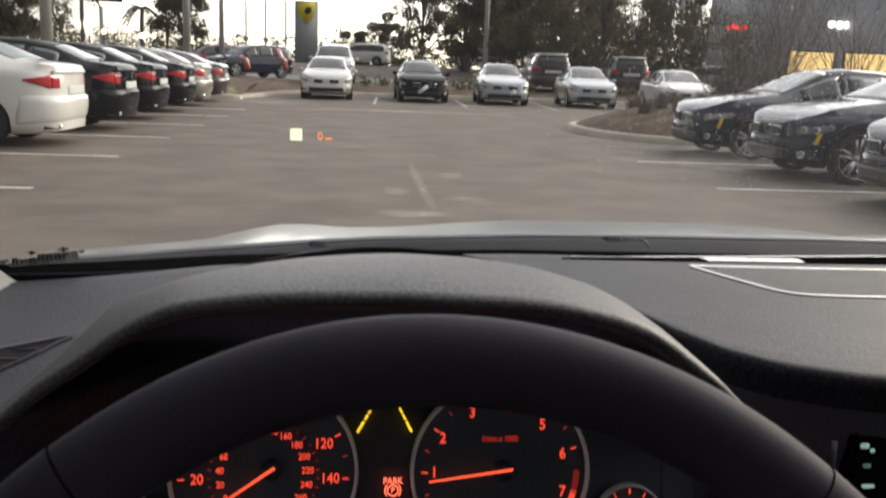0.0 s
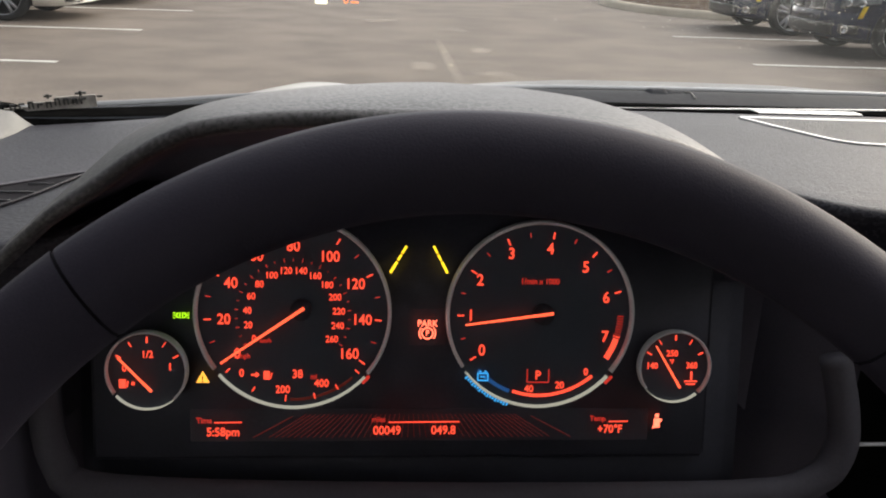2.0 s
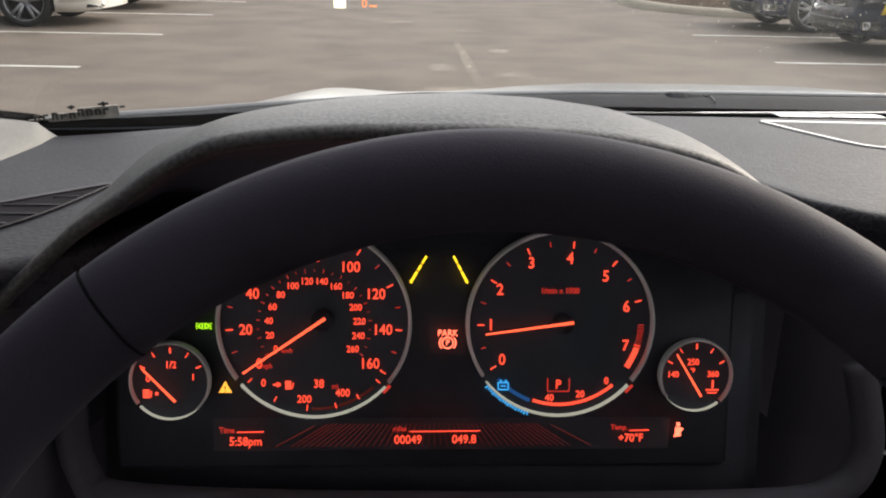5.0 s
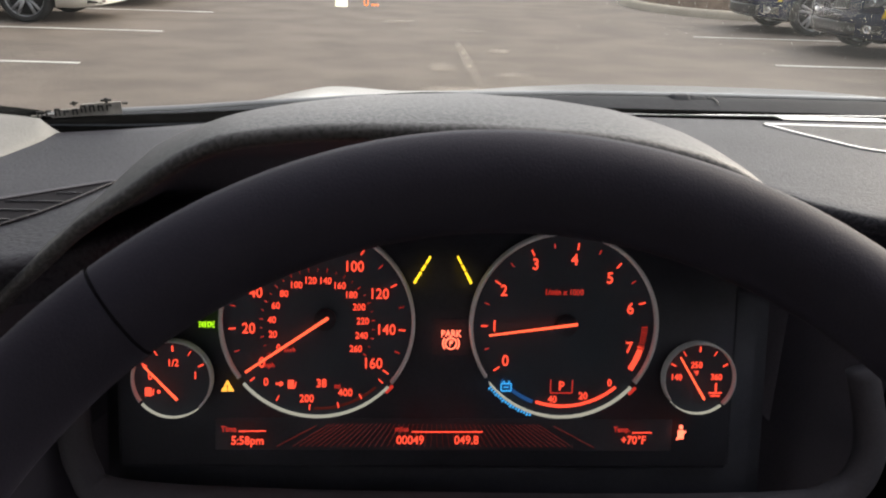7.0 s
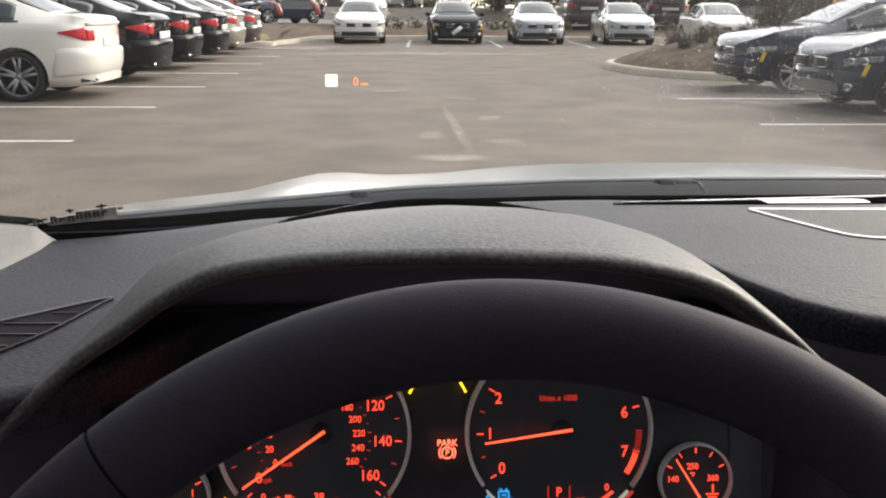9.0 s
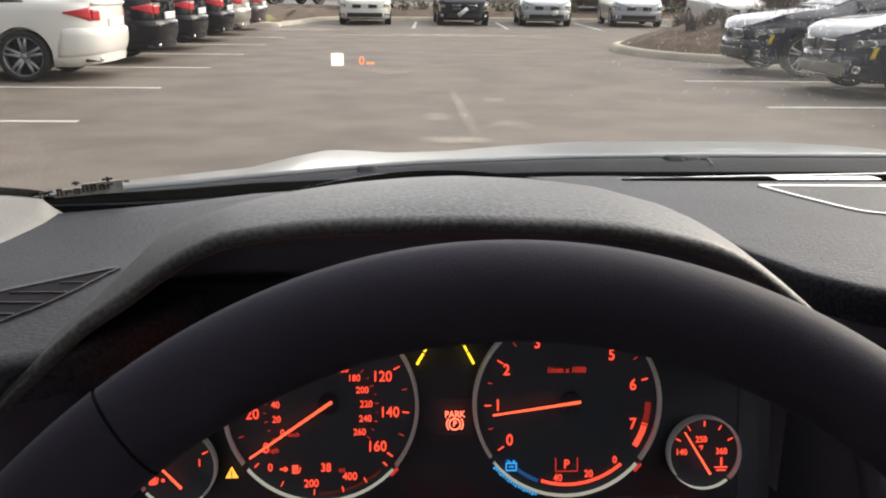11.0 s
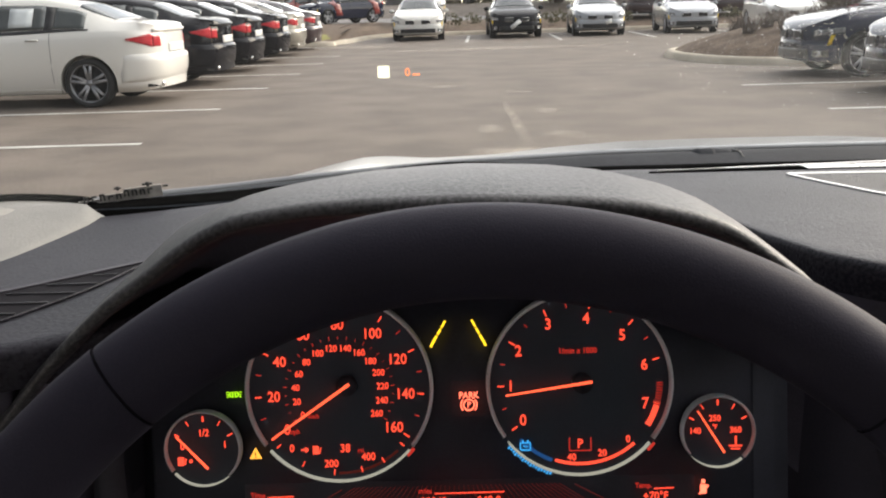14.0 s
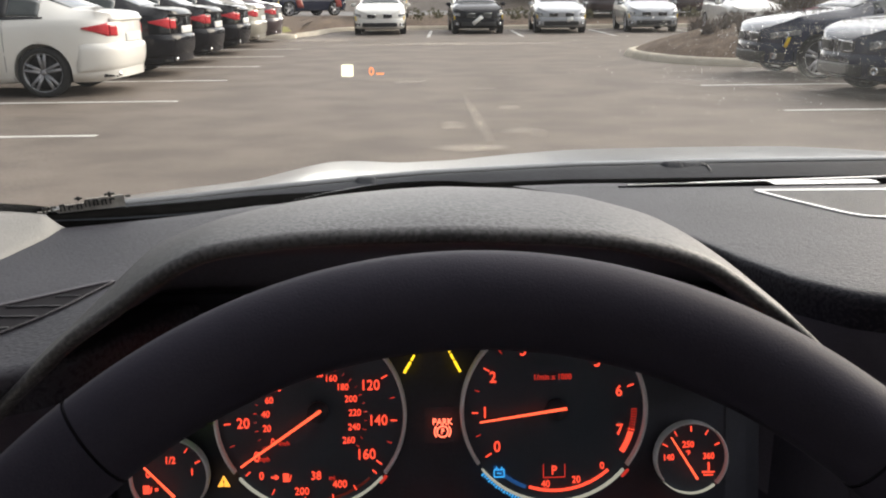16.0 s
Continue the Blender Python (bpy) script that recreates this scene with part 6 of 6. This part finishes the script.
def dial(name, cx, cy, r, thick, label, gap=(219, 319)):
    face = part(name, disc(cx, cy, r - thick * 0.6, -0.003, -0.0005), DIAL, cluster, label, smooth=False)
    part("ring", arc(cx, cy, r - thick, r, gap[1] + 2 - 360, gap[0] - 3, -0.003, 0.004, 64, True), RING, face, "satin metal ring")
    part("ring_lower", arc(cx, cy, r - 0.017 * r, r - 0.1, gap[0] + 1.5, gap[1] - 1.5, -0.002, 0.002), CREAM_RING, face, "pale lit lower ring")
    return face


speedo = dial("speedometer", LX, LY, DR, 2.0, "black speedometer face")
part("hub", disc(LX + 4, LY + 2, 5.6, -0.0005, 0.003, 28), DISPLAY, speedo)
for k in range(9):
    a = 216 - 31.5 * k
    words("numeral", str(20 * k), 0.0082, RED_LIGHT, speedo, (LX + 36.2 * math.cos(radians(a))) * MM, (LY - 0.7 + 36.2 * math.sin(radians(a))) * MM)
    part("tick", tick(LX, LY, 43.0, 46.6, a, 0.9), RED_LIGHT, speedo, smooth=False)
    if k < 8:
        part("tick", tick(LX, LY, 43.6, 46.4, a - 15.75, 0.6), RED_DIM, speedo, smooth=False)
SX, SY = LX - 0.1, LY - 1.2
for k in range(14):
    a = 211.6 - 18.75 * k
    words("small_numeral", str(20 * k), 0.0052, RED_LIGHT, speedo, (SX + 24.0 * math.cos(radians(a))) * MM, (SY + 24.0 * math.sin(radians(a))) * MM)
    part("small_tick", tick(SX, SY, 28.6, 30.6, a, 0.5), RED_DIM, speedo, smooth=False)
    if k < 13:
        part("small_tick", tick(SX, SY, 28.9, 30.3, a - 9.375, 0.4), RED_DIM, speedo, smooth=False)
words("unit", "mph", 0.0040, RED_DIM, speedo, -0.0715, -0.0563)
words("unit", "km/h", 0.0034, RED_DIM, speedo, -0.0605, -0.0480)
needle("needle", -40.2, -29.9, -83.4, -59.4, 0.80, 0.48, speedo)
words("range", "38", 0.0066, RED_LIGHT, speedo, -0.0438, -0.0662)
words("range_unit", "mi", 0.0040, RED_DIM, speedo, -0.0353, -0.0675)
for text, x, y in (("0", -73.1, -65.6), ("200", -51.6, -74.6), ("400", -31.1, -71.2)):
    words("range_numeral", text, 0.0060, RED_LIGHT, speedo, x * MM, y * MM)
for a in (222, 243, 265, 284, 300, 317):
    part("range_tick", tick(LX, LY, 44.6, 47.6, a, 0.8), RED_LIGHT, speedo, smooth=False)
part("range_band", arc(LX, LY, 46.0, 47.4, 268, 312, 0.0003, 0.0007), RED_FAINT, speedo, smooth=False)
part("range_band", arc(LX, LY, 51.6, 53.4, 314, 320, 0.0003, 0.0007), RED_DIM, speedo, smooth=False)
part("fuel_sign", merge(box(0.0032, 0.0045, 0.0006, (-0.0600, -0.0667, 0.0006)), strip(-58.0, -68.6, -57.2, -65.4, 0.6), strip(-68, -66.4, -64.5, -66.4, 0.9), strip(-65.8, -65.2, -64, -66.4, 0.7), strip(-65.8, -67.6, -64, -66.4, 0.7)), RED_LIGHT, speedo, "red pump and arrow sign", smooth=False)

tacho = dial("rev_counter", RX - 0.4, RY, DR - 0.6, 2.0, "black rev counter face", (217, 320))
part("hub", disc(RX + 1, RY + 0.5, 5.6, -0.0005, 0.003, 28), DISPLAY, tacho)
for k in range(8):
    a = 213.3 - 32.7 * k
    px, py = [(54.4, -53.0), (48.0, -34.0), (52.6, -14.8), (69.1, -0.4), (89.9, 2.3), (109.4, -7.3), (121.2, -23.8), (121.4, -45.2)][k]
    words("numeral", str(k), 0.0088, RED_LIGHT, tacho, px * MM, py * MM)
    part("tick", tick(RX, RY, 41.6, 45.2, a, 0.9), RED_LIGHT, tacho, smooth=False)
    if k < 6:
        part("tick", tick(RX, RY, 42.4, 45.0, a - 16, 0.6), RED_DIM, tacho, smooth=False)
for k in range(9):
    part("redline_tick", tick(RX, RY, 41.8, 45.0, -0.5 - 1.9 * k, 0.5), RED_DIM, tacho, smooth=False)
part("redline_band", arc(RX, RY, 42.0, 45.0, -17.0, -33.0, 0.0003, 0.0008), RED_LIGHT, tacho, "solid red band", smooth=False)
words("unit", "1/min x 1000", 0.0046, RED_DIM, tacho, 0.0849, -0.0152)
needle("needle", 92.2, -31.9, 45.0, -38.4, 0.72, 0.42, tacho)
words("gear", "P", 0.0072, RED_LIGHT, tacho, 0.0854, -0.0668)
part("gear_frame", merge(strip(79.5, -63.2, 79.5, -70.4, 0.5), strip(91.3, -63.2, 91.3, -70.4, 0.5), strip(79.5, -70.4, 91.3, -70.4, 0.5)), RED_DIM, tacho, smooth=False)
part("economy_band", arc(RX, RY, 43.6, 45.2, 251, 311, 0.0003, 0.0008), RED_LIGHT, tacho, "red economy band", smooth=False)
part("economy_band", arc(RX, RY, 51.6, 53.2, 314, 320, 0.0003, 0.0007), RED_DIM, tacho, smooth=False)
for text, x, y in (("40", 80.7, -74.2), ("20", 97.5, -72.2), ("0", 111.7, -64.8)):
    words("economy_numeral", text, 0.0056, RED_LIGHT, tacho, x * MM, y * MM)
part("charge_band", arc(RX, RY, 44.0, 46.0, 222, 249, 0.0003, 0.0008), glow("charge_blue_dim", (0.02, 0.10, 0.30), 0.35), tacho, "dim blue charge band", smooth=False)
part("charge_label", merge(*[arc(RX, RY, 51.0, 52.9 + 0.5 * (k % 3 == 0), 220.5 + 1.85 * k, 221.6 + 1.85 * k, 0.0003, 0.0008, 2) for k in range(17)]), BLUE_LIGHT, tacho, "blue bar lettering along the ring", smooth=False)
part("battery_sign", merge(strip(52.6, -69.4, 58.0, -69.4, 0.7), strip(52.6, -65.4, 58.0, -65.4, 0.7), strip(52.6, -69.4, 52.6, -65.4, 0.7), strip(58.0, -69.4, 58.0, -65.4, 0.7), strip(53.4, -64.4, 54.4, -64.4, 0.8), strip(56.2, -64.4, 57.2, -64.4, 0.8), strip(54.0, -67.4, 56.6, -67.4, 0.6)), BLUE_LIGHT, tacho, "small blue battery sign", smooth=False)

fuel = dial("fuel_gauge", -123.7, -63.9, 21.2, 1.25, "small black fuel gauge face", (219, 312))
for text, x, y, s in (("0", -135.1, -62.7, 0.0055), ("1/2", -123.2, -55.3, 0.0055), ("1", -111.6, -62.0, 0.0055)):
    words("numeral", text, s, RED_LIGHT, fuel, x * MM, y * MM)
for a, w in ((153, 0.9), (122, 0.6), (90, 1.1), (58, 0.6), (27, 0.9)):
    part("tick", tick(-123.3, -63.9, 15.0, 18.0, a, w), RED_LIGHT, fuel, smooth=False)
part("pump_sign", merge(box(0.0034, 0.0046, 0.0006, (-0.1362, -0.0709, 0.0006)), strip(-133.9, -72.6, -133.3, -69.4, 0.7), strip(-131.5, -70.8, -129.9, -70.8, 1.6)), RED_LIGHT, fuel, "red pump sign", smooth=False)
needle("needle", -120.5, -74.4, -137.6, -56.2, 0.60, 0.36, fuel)
fuel.location = (0.0015, -0.0004, 0.0)
temp = dial("temperature_gauge", 160.9, -61.6, 20.2, 1.2, "small black temperature gauge face", (219, 312))
for text, x, y, s in (("140", 148.4, -61.3, 0.0050), ("250", 159.3, -54.4, 0.0050), ("360", 170.6, -61.1, 0.0050), ("°F", 159.2, -59.0, 0.0036)):
    words("numeral", text, s, RED_LIGHT, temp, x * MM, y * MM)
for a, w in ((153, 0.9), (122, 0.6), (90, 1.0), (58, 0.6), (27, 0.9)):
    part("tick", tick(160.9, -61.6, 14.6, 17.6, a, w), RED_LIGHT, temp, smooth=False)
part("coolant_sign", merge(strip(170.6, -64.4, 170.6, -69.0, 0.9), strip(166.8, -69.8, 174.0, -69.8, 0.7), strip(167.8, -71.4, 173.0, -71.4, 0.7)), RED_LIGHT, temp, "red coolant sign", smooth=False)
needle("needle", 163.5, -72.6, 149.2, -49.4, 0.60, 0.36, temp)

# telltales and the text line
telltales = part("telltale_field", box(0.02, 0.02, 0.0008, (0.0249, -0.041, -0.00425)), DISPLAY, cluster, "dark field of warning lamps", smooth=False)
for x0, y0, x1, y1 in ((4.7, -11.1, 13.1, 3.2), (35.0, -11.0, 27.4, 3.4)):
    for a, b in ((0, 0.42), (0.47, 0.68), (0.73, 1.0)):
        part("lane_mark", strip(x0 + (x1 - x0) * a, y0 + (y1 - y0) * a, x0 + (x1 - x0) * b, y0 + (y1 - y0) * b, 1.35 - 0.3 * a), YELLOW_LIGHT, telltales, "yellow lane mark", smooth=False)
words("parking_brake_word", "PARK", 0.0052, PARK_RED, telltales, 0.0249, -0.0384)
words("parking_brake_letter", "P", 0.0046, PARK_RED, telltales, 0.0249, -0.0436)
part("parking_brake_ring", arc(24.9, -43.6, 2.6, 3.3, 0, 360, 0.0004, 0.0009), PARK_RED, telltales, smooth=False)
for a in (-42, 138):
    part("parking_brake_ring", arc(24.9, -43.6, 4.0, 4.7, a, a + 84, 0.0004, 0.0009), PARK_RED, telltales, smooth=False)
tri = [(-93.3 + 4.0 * math.sin(radians(a)), -68.6 + 4.2 * math.cos(radians(a))) for a in (0, 120, 240)]
part("warning_triangle", outline_slab([(x * MM, y * MM) for x, y in tri], 0.0004, 0.0008), AMBER_LIGHT, telltales, "amber warning triangle", smooth=False)
words("warning_mark", "!", 0.0050, BLACK_AND_SHADE, telltales, -0.0933, -0.0688, 0.0011)
lamp_pieces = []
for side in (-1, 1):
    cx = -103.9 + side * 1.2
    lamp_pieces += [arc(cx + side * 0.1, -34.6, 0.75, 1.5, 90 if side < 0 else -90, 270 if side < 0 else 90, 0.0004, 0.0009), strip(cx - side * 0.5, -36.2, cx - side * 0.5, -33.0, 0.6)]
    lamp_pieces += [strip(cx + side * 1.8, -34.6 + d, cx + side * 2.9, -34.6 + d * 1.3, 0.5) for d in (-1.1, 0, 1.1)]
part("side_light_sign", merge(*lamp_pieces), GREEN_LIGHT, telltales, "green side light sign", smooth=False)
part("belt_sign", merge(box(0.0034, 0.0052, 0.0006, (0.1526, -0.0935, 0.0006), 0.0002), box(0.0020, 0.0022, 0.0006, (0.1526, -0.0893, 0.0006), 0.0002), strip(150.2, -96.2, 155.2, -91.4, 0.8, 0.0012)), PARK_RED, telltales, "red seat belt warning lamp", smooth=False)
lines = part("text_line_field", box(0.25, 0.018, 0.0008, (0.024, -0.0955, -0.00425)), DISPLAY, cluster, "dark text line", smooth=False)
for text, size, x, y, mat in (("Time", 0.0046, -92.9, -91.6, RED_DIM), ("5:58pm", 0.0068, -83.0, -98.0, RED_LIGHT), ("miles", 0.0042, -0.5, -91.2, RED_DIM), ("00049", 0.0070, 4.1, -97.4, RED_LIGHT), ("049.8", 0.0070, 34.6, -97.3, RED_LIGHT), ("Temp.", 0.0042, 119.8, -90.9, RED_DIM), ("+70°F", 0.0066, 126.4, -97.0, RED_LIGHT)):
    words("reading", text, size, mat, lines, x * MM, y * MM)
for x0, x1 in ((-87.6, -73.2), (4.9, 43.2), (125.5, 136.2)):
    part("underline", strip(x0, -92.6, x1, -92.4, 0.5), RED_LIGHT, lines, smooth=False)
part("perspective_line", strip(-67.4, -101.0, -46.4, -89.4, 0.35, 0.0005), RED_LOW, lines, "dim red slanting line", smooth=False)
part("perspective_line", strip(104.6, -101.1, 82.2, -89.2, 0.35, 0.0005), RED_LOW, lines, "dim red slanting line", smooth=False)
hatch = part("hatching", merge(*[strip(17 + 1.0 * u, -101, 17 + 0.74 * u, -88.4, 0.22, 0.0004) for u in np.linspace(-76, 76, 46)]), RED_LOW, lines, "faint red hatching", smooth=False)
tagged(hatch, kind="stuff")
